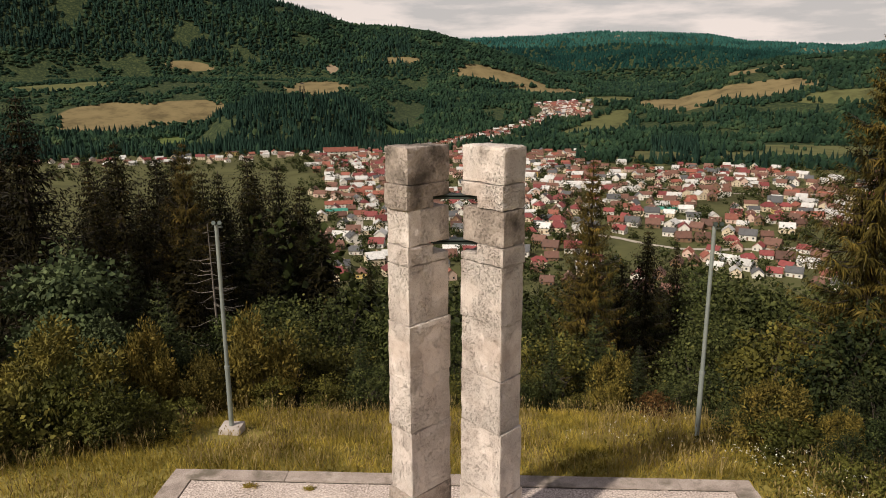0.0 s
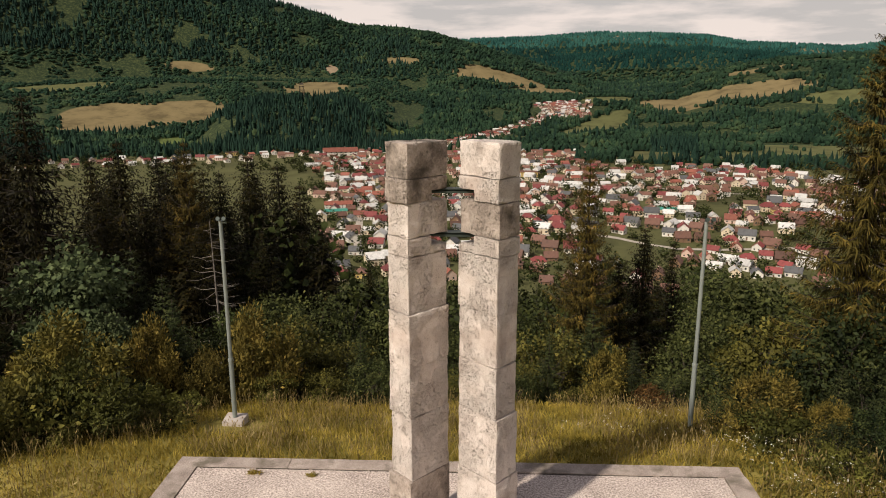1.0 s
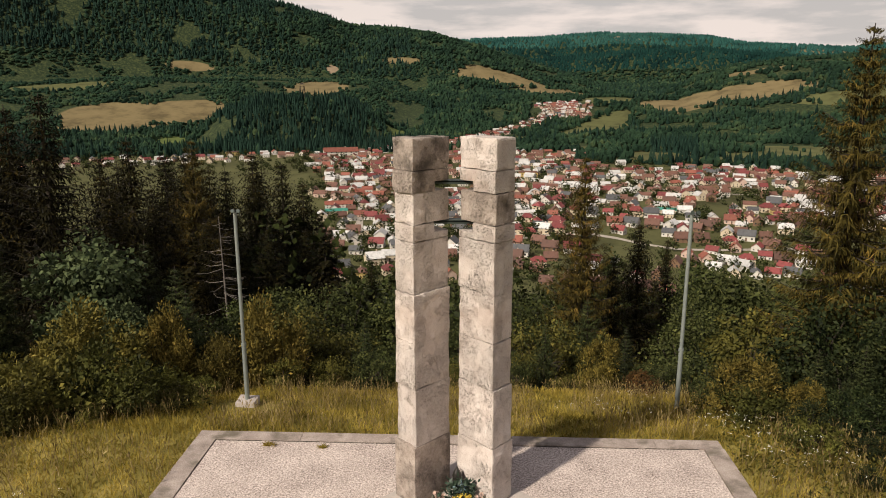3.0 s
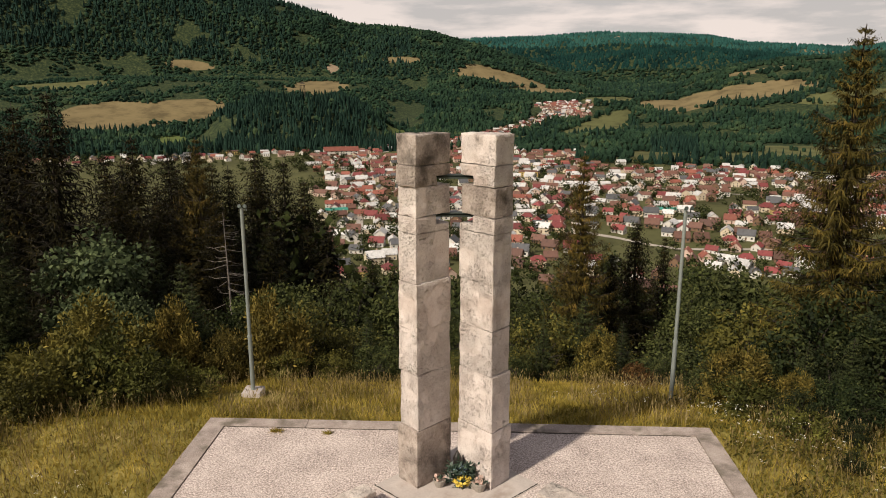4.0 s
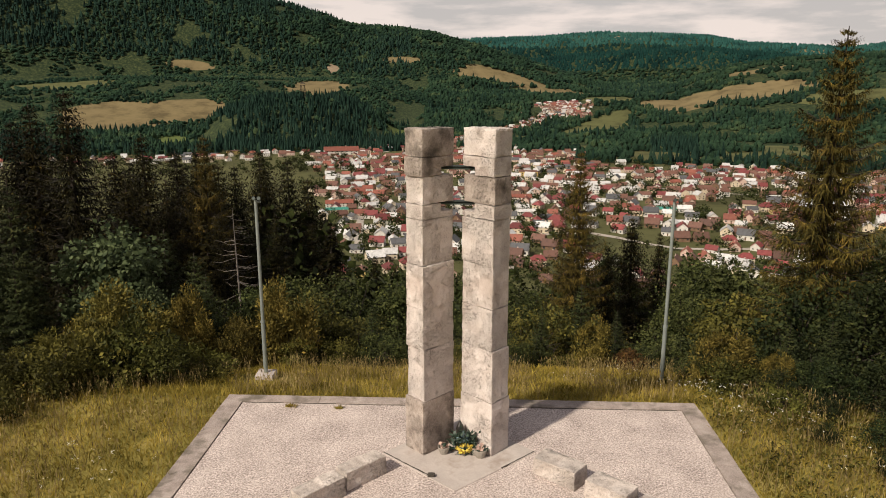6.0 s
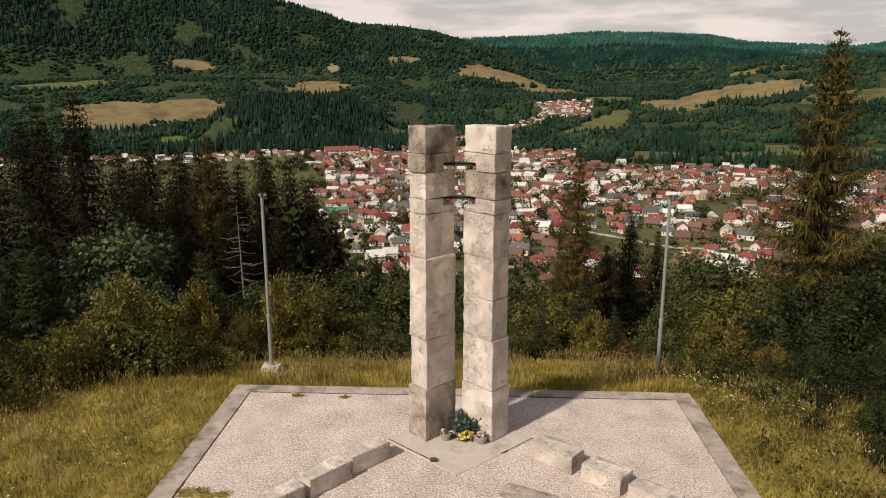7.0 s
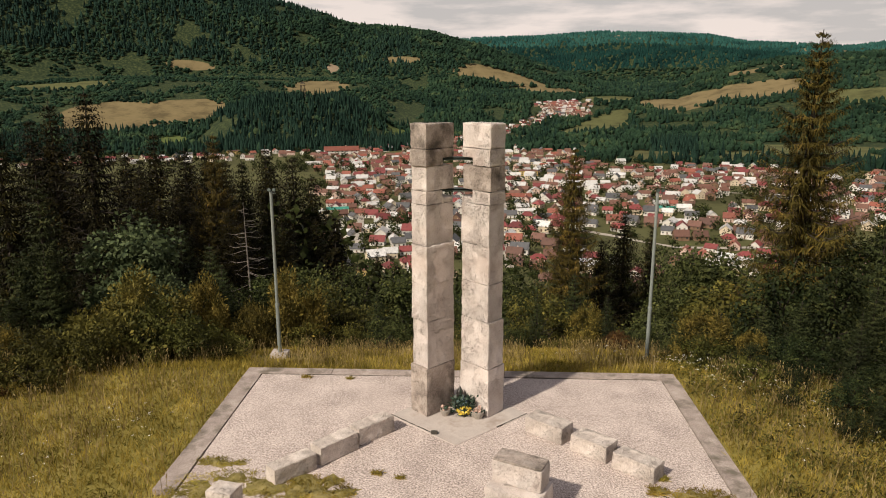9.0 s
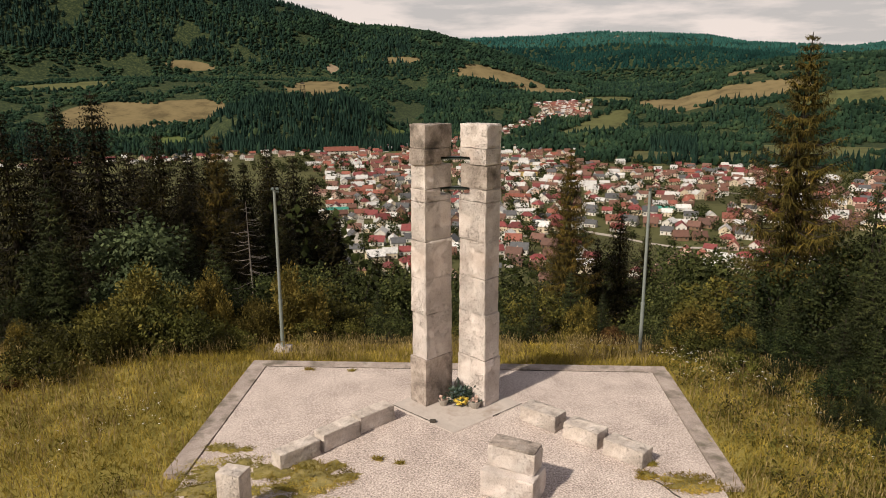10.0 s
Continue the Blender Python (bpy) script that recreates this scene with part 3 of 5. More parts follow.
def spruce(h, reach, seed, material, step=0.42, per=7, stations=11, label="", blade=1.0, hang=0.5, full=0.8, thin=1.0):
    rng = np.random.default_rng(seed)
    top = tagged(empty("spruce"), label, "spruce tree", "spruces on the slope")
    bm = bmesh.new()
    limb(bm, [Vector((0, 0, -0.6)), Vector((0.03, 0, h * 0.3)), Vector((0, 0.05, h * 0.7)), Vector((0, 0, h))], 0.017 * h, 0.012, 7)
    q = []
    z = h * 0.05
    up = np.array([0, 0, 1.0])
    while z < h * 0.99:
        f = z / h
        size = reach * (1 - f) ** full * (0.55 + 0.45 * min(1, f / 0.12)) + 0.08
        tier = rng.uniform(0.82, 1.1)
        for j in range(per):
            if rng.random() < 0.08:
                continue
            a = 2 * math.pi * (j + rng.uniform(-0.4, 0.4)) / per + z * 2.4
            ln = size * tier * rng.uniform(0.68, 1.12)
            out = np.array([math.cos(a), math.sin(a), 0.0])
            lift = 0.62 * f - 0.32 + rng.uniform(-0.10, 0.10)
            m = max(4, int(stations * (0.25 + ln / reach * 0.85)))
            s = np.linspace(0.10, 1.0, m)[:, None] + rng.uniform(-0.03, 0.03, (m, 1))
            path = np.array([0, 0, z + rng.uniform(-0.12, 0.12) * step]) + out * ln * s + up * ln * (lift * s - 0.40 * s * (1 - s) + 0.14 * s ** 3)
            if ln > 1.0:
                limb(bm, [Vector(path[0] - out * ln * 0.10), Vector(path[m // 2]), Vector(path[-1])], 0.010 + 0.010 * ln, 0.004, 3)
            lateral = np.cross(out, up)
            spread = (1.2 - 0.85 * s[:, 0]) * min(1.0, 0.30 + ln / reach) * min(1.0, 0.3 + 4 * (1 - f)) * blade
            level = up * 0.9 + out * 0.3 + rng.normal(size=(m, 3)) * 0.35
            for sgn in (-1, 1):
                way = unit(out * 0.8 + sgn * lateral * 0.8 - up * 0.25 + rng.normal(size=(m, 3)) * 0.22)
                q.append(blades(path, way, 0.56 * spread * rng.uniform(0.7, 1.25, m), 0.085 * thin * blade, rng, 0.22, level))
                if hang:
                    q.append(blades(path + way * 0.12 * blade, unit(way * 0.5 - up * 1.1 + rng.normal(size=(m, 3)) * 0.25), hang * spread * rng.uniform(0.5, 1.35, m), 0.055 * thin * blade, rng, 0.1, out + rng.normal(size=(m, 3)) * 0.4))
            q.append(blades(path, unit(out + rng.normal(size=(m, 3)) * 0.3 + up * 0.12), 0.42 * spread, 0.08 * thin * blade, rng, 0.0, level))
        z += step * rng.uniform(0.8, 1.2) * (1 - 0.45 * f)
    part("trunk", bm, BARK, top)
    crown = new("crown", quads_mesh("crown", np.concatenate(q), material))
    crown.parent = top
    return top


def leafy(name, h, width, seed, material, leaf=0.11, count=5000, clumps=60, label="", category="shrub", group="shrubs below the terrace", stems=4, low=0.12, upright=0.0, long=1.5):
    """A shrub or broadleaf tree: stems with limbs, and leaves in clumps with gaps."""
    rng = np.random.default_rng(seed)
    top = tagged(empty(name), label, category, group)
    bm = bmesh.new()
    cs = []
    for i in range(clumps):
        u = unit(rng.normal(size=3))
        rr = rng.random() ** 0.28
        zc = h * (low + (1 - low) * (0.5 + 0.5 * u[2] * rr))
        f = zc / h
        prof = max(0.15, math.sin(math.pi * min(1, 0.12 + 0.88 * f) ** 0.8)) if upright < 0.5 else (1.05 - f * 0.9)
        w = width * 0.5 * (0.55 + 0.45 * prof)
        cs.append((u[0] * rr * w * 1.1, u[1] * rr * w * 1.1, zc, rng.uniform(0.6, 1.35)))
    cs = np.array(cs)
    for i in range(stems):
        c = cs[rng.integers(clumps)]
        b0 = Vector((rng.uniform(-0.1, 0.1) * width * 0.4, rng.uniform(-0.1, 0.1) * width * 0.4, -0.4))
        mid = Vector((c[0] * 0.45, c[1] * 0.45, h * 0.4))
        limb(bm, [b0, mid, Vector((c[0], c[1], max(c[2], h * 0.6)))], 0.016 * h + 0.015, 0.008, 5)
        for j in range(4):
            e = cs[rng.integers(clumps)]
            limb(bm, [mid, (mid + Vector(e[:3])) / 2 + Vector((0, 0, 0.1)), Vector(e[:3])], 0.008 * h + 0.008, 0.005, 4)
    pick = rng.integers(0, clumps, count)
    rad = 0.23 * (width * h) ** 0.5 * (clumps / 14) ** -0.40
    d = rng.normal(size=(count, 3))
    d = unit(d) * (rng.random((count, 1)) ** 0.30)
    p = cs[pick, :3] + d * rad * cs[pick, 3:4] * np.array([1, 1, 0.8 + upright * 0.6])
    p[:, 2] = np.maximum(p[:, 2], 0.03 + 0.2 * rng.random(count))
    way = unit(d * 0.7 + rng.normal(size=(count, 3)) * 0.6 + np.array([0, 0, 0.1 + upright]))
    sz = leaf * rng.uniform(0.6, 1.4, count)
    hub = (cs[pick, :3] - np.array([0, 0, h * 0.45])) / np.array([width, width, h])
    face = unit(d * 0.8 + hub * 1.1 + np.array([0, 0, 0.35]) + rng.normal(size=(count, 3)) * 0.38)
    q = blades(p, way, sz * long, sz, rng, 0.1, face)
    part("stem", bm, BARK, top)
    crown = new("crown", quads_mesh("crown", q, material))
    crown.parent = top
    return top


def stand(thing, x, y, scale, turn, first, sx=1.0, z=None):
    """Sets the thing, or a copy of it, on the ground."""
    m = Matrix.Translation((x, y, (ground_z(x, y) - 0.05) if z is None else z)) @ Matrix.Rotation(turn, 4, "Z") @ Matrix.Diagonal((scale * sx, scale * sx, scale, 1))
    if first:
        thing.matrix_basis = m
        return thing
    return copy_thing(thing, m @ Matrix.Diagonal((1 / thing.scale.x, 1 / thing.scale.y, 1 / thing.scale.z, 1)))


used = set()


def plant(proto, h0, x, y, top_z, sx=1.0, label=""):
    """Plants a copy so that its tip comes to top_z."""
    g = ground_z(x, y) - 0.05
    s = max(0.25, (top_z - g) / h0)
    if proto.name.startswith("shrub"):
        k = math.sin(x * 37.1 + y * 91.7)
        s, sx = s * (0.86 + 0.26 * k), sx * (0.92 - 0.14 * k)
    ob = stand(proto, x, y, s, (x * 12.9 + y * 7.3) % 6.28, proto.name not in used, sx)
    used.add(proto.name)
    return tagged(ob, label) if label else ob


big = spruce(14.0, 3.5, 3, SPRUCE, 0.60, 10, 40, "tall brownish-green spruce with drooping tiers of boughs", 0.95, 0.62, 0.84, 0.5)
mid_a = spruce(16.0, 4.2, 5, SPRUCE_SHADED, 0.60, 9, 12, "tall spruce in a dense stand, shade put into its colour", 1.3, 0.55, 0.80, 0.85)
mid_b = spruce(17.0, 4.5, 8, SPRUCE_SHADED, 0.64, 9, 12, "spruce with hanging boughs in a dense stand, coloured as in shade", 1.3, 0.55, 0.84, 0.85)
small = spruce(5.0, 1.35, 11, YOUNG, 0.30, 8, 12, "young green spruce with lighter tips on the slope", 0.60, 0.3, 0.85, 0.75)
plant(big, 14.0, 14.5, 14.1, 10.2, 1.15)
plant(big, 14.0, 5.9, 22, 4.8, 0.95, "brownish-green spruce rising above the shrubs")
plant(big, 14.0, -17.4, 32, 4.8, 1.0, "tall brownish spruce at the edge of a dark stand")
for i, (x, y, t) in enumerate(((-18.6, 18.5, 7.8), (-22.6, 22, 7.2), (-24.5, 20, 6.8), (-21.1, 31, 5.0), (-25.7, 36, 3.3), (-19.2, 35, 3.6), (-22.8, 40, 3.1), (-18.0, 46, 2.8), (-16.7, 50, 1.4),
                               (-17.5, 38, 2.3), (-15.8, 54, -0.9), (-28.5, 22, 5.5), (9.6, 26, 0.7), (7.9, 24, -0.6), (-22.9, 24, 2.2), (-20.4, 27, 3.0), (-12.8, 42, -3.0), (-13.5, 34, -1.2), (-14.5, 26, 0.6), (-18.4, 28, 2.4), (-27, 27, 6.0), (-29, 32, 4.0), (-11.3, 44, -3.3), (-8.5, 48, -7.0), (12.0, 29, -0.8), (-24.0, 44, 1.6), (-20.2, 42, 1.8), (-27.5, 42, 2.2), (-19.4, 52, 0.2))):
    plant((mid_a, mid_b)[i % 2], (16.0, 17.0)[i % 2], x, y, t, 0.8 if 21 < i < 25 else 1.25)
for x, y, t in ((-16.8, 11, 4.6), (17.4, 13, 4.0), (-13.3, 16, 1.8), (-18.5, 14, 1.3), (14.9, 10, 1.0), (-16.9, 8.4, 0.2), (6.2, 12.6, -0.6), (11.3, 2.9, 1.9), (10.5, 0.2, 0.6), (12.6, 4.6, 2.2), (-9.9, 11.8, 0.9), (10.1, 6.4, 1.0)):
    plant(small, 5.0, x, y, t)

dead = tagged(empty("dead_spruce", -11.9, 21, ground_z(-11.9, 21)), "bare dead spruce with thin grey twigs", "dead tree")
bm = bmesh.new()
hd = 1.9 - ground_z(-11.9, 21)
limb(bm, [Vector((0, 0, -0.3)), Vector((0.1, 0, hd * 0.5)), Vector((0, 0, hd))], 0.11, 0.012, 6)
part("trunk", bm, DEADWOOD, dead)
rnd = random.Random(9)
for i in range(46):
    z = hd * rnd.uniform(0.3, 0.97)
    a, ln = rnd.uniform(0, 6.28), (hd - z) * 0.25 + rnd.uniform(0.2, 0.7)
    o = Vector((math.cos(a), math.sin(a), 0))
    bm = bmesh.new()
    limb(bm, [Vector((0, 0, z)), Vector((0, 0, z)) + o * ln * 0.6 - Vector((0, 0, 0.12 * ln)), Vector((0, 0, z)) + o * ln - Vector((0, 0, 0.05 * ln))], 0.016, 0.005, 3)
    part("branch", bm, DEADWOOD, dead)

juniper = leafy("juniper", 3.0, 3.4, 21, JUNIPER, 0.060, 8500, 60, "bushy golden-green juniper on the grass edge", "shrub", stems=2, low=0.05, upright=0.6, long=2.8)
broad = leafy("broadleaf_tree", 7.0, 4.0, 22, BLUEISH, 0.15, 5200, 44, "young broadleaf tree with large pale leaves", "tree", "trees on the slope", 3, 0.25)
bush_a = leafy("shrub", 3.2, 3.2, 23, GREEN, 0.078, 4600, 30, "dense green broadleaf shrub on the slope")
bush_b = leafy("shrub", 2.6, 2.8, 24, OLIVE, 0.070, 4600, 28, "olive-green shrub at the edge of the grass")
tree_a = leafy("broadleaf_tree", 9.0, 5.5, 25, GREEN, 0.13, 6000, 48, "green broadleaf tree below the hilltop", "tree", "trees on the slope", 4, 0.18)
tree_b = leafy("broadleaf_tree", 8.0, 4.6, 26, GREEN, 0.125, 6000, 44, "dark green broadleaf tree below the hilltop", "tree", "trees on the slope", 4, 0.18)
rusty = leafy("shrub", 1.4, 1.3, 27, RUST, 0.06, 1800, 26, "rust-brown withering shrub at the grass edge")

for x, y, t, sx in ((-11.7, 8.2, 1.1, 1.0), (-10.3, 10.8, 0.2, 0.6), (-8.6, 11, -0.8, 0.8), (-7.3, 12.5, 0.0, 0.75), (8.2, 6.3, 0.6, 1.0), (5.4, 13, -1.4, 0.7), (-13.6, 8.6, -0.3, 0.9), (9.3, 5.2, 0.4, 0.8), (-14.6, 5.0, 0.3, 0.8)):
    plant(juniper, 3.0, x, y, t, sx)
plant(broad, 7.0, -14.5, 13.5, 2.8)
plant(broad, 7.0, -12.4, 12.2, 0.6, 0.8)
for i, (x, y, t) in enumerate(((-15.8, 6.3, -0.8), (-15.2, 8, -0.6), (-14.6, 7.0, -1.1), (-6.9, 15, -1.1), (-8.7, 9.6, -0.9), (-5.0, 17, -1.5), (-3.6, 17, -2.1), (-4.8, 12.7, -1.8), (-3.3, 13.2, -1.9), (-6.4, 11.6, -1.4), (-1.6, 13.5, -2.2), (0.2, 14, -2.3), (1.9, 13.5, -2.2),
                               (3.7, 16, -1.7), (5.3, 18, -1.7), (6.5, 14, -1.0), (7.4, 12, -0.7), (4.2, 12.6, -1.9), (7.9, 7.6, 0.0), (9.3, 5.4, 0.8), (9.7, 14, -0.5), (10.9, 13, -0.2), (10.6, 7.2, 0.5))):
    k = 1 if x < -8 else i % 2
    plant((bush_a, bush_b)[k], (3.2, 2.6)[k], x, y, t, 1.15)
bank = leafy("shrub", 3.0, 3.0, 51, BANK, 0.066, 4400, 30, "dark green shrub crowding the bank beside the terrace", long=1.8)
sapling = leafy("broadleaf_tree", 5.0, 2.8, 52, BANK, 0.085, 5000, 38, "dark leafy sapling on the bank", "tree", "trees on the slope", 3, 0.12)
for i, (x, y, t) in enumerate(((11.9, 8, 0.4), (14.5, 7, 0.4), (10.2, 3.9, 0.3), (11.6, 3.0, 0.4), (12.4, 1.2, 0.0), (14.0, 2.2, 0.3), (11.1, 0.8, -0.3), (13.0, -0.6, -0.5), (10.4, 5.0, 0.6), (12.0, 4.2, 0.9), (11.0, -1.2, -0.4), (8.8, 9.6, -0.6), (13.4, 4.6, 0.9), (17.2, 8.2, 0.4), (-10.1, 8.9, -0.9),
                               (-17.5, 6.2, -1.0), (12.6, 11.5, 0.6), (16.2, 11, 1.0), (-12.6, 10.6, -0.6), (-9.4, 13.0, -0.9), (15.8, 4.8, 0.9), (9.6, 7.8, 0.2))):
    plant(bank, 3.0, x, y, t, 1.15)
for x, y, t, sx in ((13.4, 2.4, 2.0, 1.0), (12.9, 7.4, 2.2, 1.0), (16.4, 6.4, 2.6, 1.1), (14.9, 0.6, 1.4, 1.0), (-17.2, 10.5, 1.6, 1.1)):
    plant(sapling, 5.0, x, y, t, sx)
for x, y, t in ((11.7, 1.9, 1.6), (10.9, 5.6, 1.4), (13.9, 5.4, 2.8), (12.1, -0.3, 0.9), (10.4, -0.9, 0.2), (15.4, 8.9, 2.6), (-16.0, 9.6, 1.9), (-18.0, 8.2, 2.2), (-11.2, 14.0, 1.2), (5.2, 15.5, -0.4), (3.4, 14.2, -1.0), (-3.9, 15.0, -1.3)):
    plant(small, 5.0, x, y, t, 1.1)
for i, (x, y, t) in enumerate(((-6.7, 20, -1.4), (-3.2, 22, -2.4), (2.6, 22, -2.2), (14.8, 24, -1.2), (13.5, 27, -1.7), (17.8, 15, 1.6), (0.0, 21, -3.0), (-9.3, 22, -1.8), (18.5, 22, 0.0), (21, 17, 1.0), (10.5, 19, -1.3), (-9.5, 17, -1.0), (16.5, 19, 0.2))):
    plant((tree_a, tree_b)[i % 2], (9.0, 8.0)[i % 2], x, y, t)
SLOPE_LOW = leaf_material("dark_shrub_leaves", (0.026, 0.028, 0.009), (0.090, 0.088, 0.024), (0.180, 0.155, 0.045), sheer=0.2)
low_bush = leafy("shrub", 1.3, 2.4, 28, OLIVE, 0.055, 3800, 26, "low spreading olive shrub at the grass edge", low=0.0, upright=0.3, long=2.2)
low_green = leafy("shrub", 1.4, 2.3, 29, SLOPE_LOW, 0.058, 3800, 26, "low spreading green shrub at the grass edge", low=0.0, upright=0.2, long=1.9)
for i, (x, y, t) in enumerate(((-11.9, 1.6, 0.8), (-10.7, 2.9, 0.9), (-9.7, 3.9, 0.8), (-8.7, 4.9, 0.5), (-7.8, 5.8, 0.0), (-12.4, 3.2, 1.1), (-11.2, 4.4, 1.2), (-9.9, 5.4, 0.9), (-8.8, 6.5, 0.3),
                               (9.6, 2.6, 1.2), (10.2, 1.1, 0.9), (8.9, 3.9, 1.1), (8.4, 2.8, 0.6), (9.7, -0.2, 0.4), (8.9, 1.3, 0.4), (10.4, -1.6, 0.2), (10.4, 3.9, 1.5), (7.9, 5.2, 0.5), (11.0, 0.4, 0.9))):
    if x > 8.6:
        plant(bank, 3.0, x, y, min(t, 0.7), 1.3)
    else:
        plant((low_bush, low_green)[i % 2], (1.3, 1.4)[i % 2], x, y, t, 1.1)
for x, y, t in ((6.2, 10.2, -1.2), (-12.3, 1.0, 0.3), (8.1, 3.9, 0.0)):
    plant(rusty, 1.4, x, y, t, 1.2)

# the rest of the slope, down to the first houses
SLOPE = leaf_material("slope_leaves", (0.016, 0.021, 0.007), (0.043, 0.052, 0.016), (0.084, 0.084, 0.028))
far_leaf = leafy("broadleaf_tree", 12.0, 7.5, 31, SLOPE, 0.38, 760, 30, "green broadleaf tree on the wooded slope", "tree", "trees on the slope", 3, 0.15)
far_olive = leafy("broadleaf_tree", 11.0, 6.5, 32, SLOPE, 0.36, 760, 28, "leafy green tree on the wooded slope", "tree", "trees on the slope", 3, 0.15)
far_spruce = spruce(16.0, 3.2, 33, SPRUCE_SHADED, 1.1, 6, 5, "spruce on the wooded slope, coloured as in shade", 2.9, 0.0, 0.76, 1.2)
rnd = random.Random(12)
spots = []
for ring in range(19):
    r = 44 * 1.115 ** ring
    k = int(0.62 * r * 1.28 / (4.4 + ring * 0.22))
    for j in range(k):
        a = -36 + 72 * (j + rnd.uniform(0.1, 0.9)) / k
        rr = r * rnd.uniform(0.95, 1.06)
        x, y = polar(a, rr)
        left = a < -11.5
        slope = 0.148 if left else 0.247 + 0.02 * max(0, 1 - abs(a - 4) / 4)
        top_z = 8.1 - slope * (rr + 3) - rnd.uniform(0.1, 2.2) * rr / 60
        g = ground_z(x, y)
        top_z = min(top_z, g + rnd.uniform(17, 24))
        if top_z - g > 3.5 and rr < 250:
            spots.append((x, y, top_z, left and rnd.random() < 0.75 or rnd.random() < 0.12))
for x, y, t, conifer in spots:
    if conifer:
        plant(far_spruce, 16.0, x, y, t)
    elif rnd.random() < 0.5:
        plant(far_leaf, 12.0, x, y, t)
    else:
        plant(far_olive, 11.0, x, y, t)


# ---- woods on the hills ----
def in_field(x, y, grow=1.0):
    for fx, fy, rx, ry, turn, tint in FIELDS[len(TOWN_GROUND):]:
        dx, dy = x - fx, y - fy
        c, s = math.cos(radians(-turn)), math.sin(radians(-turn))
        u, v = (dx * c - dy * s) / (rx * grow), (dx * s + dy * c) / (ry * grow)
        w = noise.noise(Vector((x * 0.007, y * 0.007, rx))) * 0.6 + noise.noise(Vector((x * 0.03, y * 0.03, rx))) * 0.35
        if u * u + v * v < 1 + w:
            return True
    return False


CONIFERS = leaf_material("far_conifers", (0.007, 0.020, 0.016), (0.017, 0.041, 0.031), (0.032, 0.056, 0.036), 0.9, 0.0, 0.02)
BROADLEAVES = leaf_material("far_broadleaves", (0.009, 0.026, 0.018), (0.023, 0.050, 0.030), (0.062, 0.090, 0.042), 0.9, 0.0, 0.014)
# teal haze of the distance is painted into this leaf colour
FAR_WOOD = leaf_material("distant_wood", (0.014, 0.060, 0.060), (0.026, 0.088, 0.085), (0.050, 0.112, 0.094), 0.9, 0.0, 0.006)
# cloud shade over this ridge is put into the colour of its trees
RIDGE_WOOD = leaf_material("ridge_cloud_shade", (0.005, 0.024, 0.024), (0.009, 0.036, 0.034), (0.016, 0.048, 0.040), 0.9, 0.0, 0.008)

ICO = [Vector(v).normalized() for v in ((0, 0, 1), (0.89, 0, 0.45), (0.28, 0.85, 0.45), (-0.72, 0.53, 0.45), (-0.72, -0.53, 0.45), (0.28, -0.85, 0.45),
                                        (0.72, 0.53, -0.45), (-0.28, 0.85, -0.45), (-0.89, 0, -0.45), (-0.28, -0.85, -0.45), (0.72, -0.53, -0.45))]
ICO_F = [(0, i, i % 5 + 1) for i in range(1, 6)] + [(1, 6, 2), (2, 6, 7), (2, 7, 3), (3, 7, 8), (3, 8, 4), (4, 8, 9), (4, 9, 5), (5, 9, 10), (5, 10, 1), (1, 10, 6)]


def crown_blob(vs, fs, x, y, z, w, h, rnd):
    k = len(vs)
    for v in ICO:
        j = rnd.uniform(0.72, 1.2)
        vs.append((x + v.x * w * j, y + v.y * w * j, z + h * 0.45 + v.z * h * 0.55 * j))
    fs.extend(tuple(i + k for i in f) for f in ICO_F)


def cone_tree(vs, fs, x, y, z, w, h, rnd):
    for lo, hi, rad in ((0.05, 0.72, 1.0), (0.42, 1.0, 0.62)):
        k, a0 = len(vs), rnd.uniform(0, 1)
        for i in range(6):
            a = a0 + i * math.pi / 3
            rr = w * rad * rnd.uniform(0.75, 1.2)
            vs.append((x + math.cos(a) * rr, y + math.sin(a) * rr, z + h * (lo + rnd.uniform(-0.05, 0.05))))
        vs.append((x, y, z + h * hi))
        fs.extend((k + i, k + (i + 1) % 6, k + 6) for i in range(6))


def side_wood(aa, rr):
    return aa > 10.5 and rr > 662


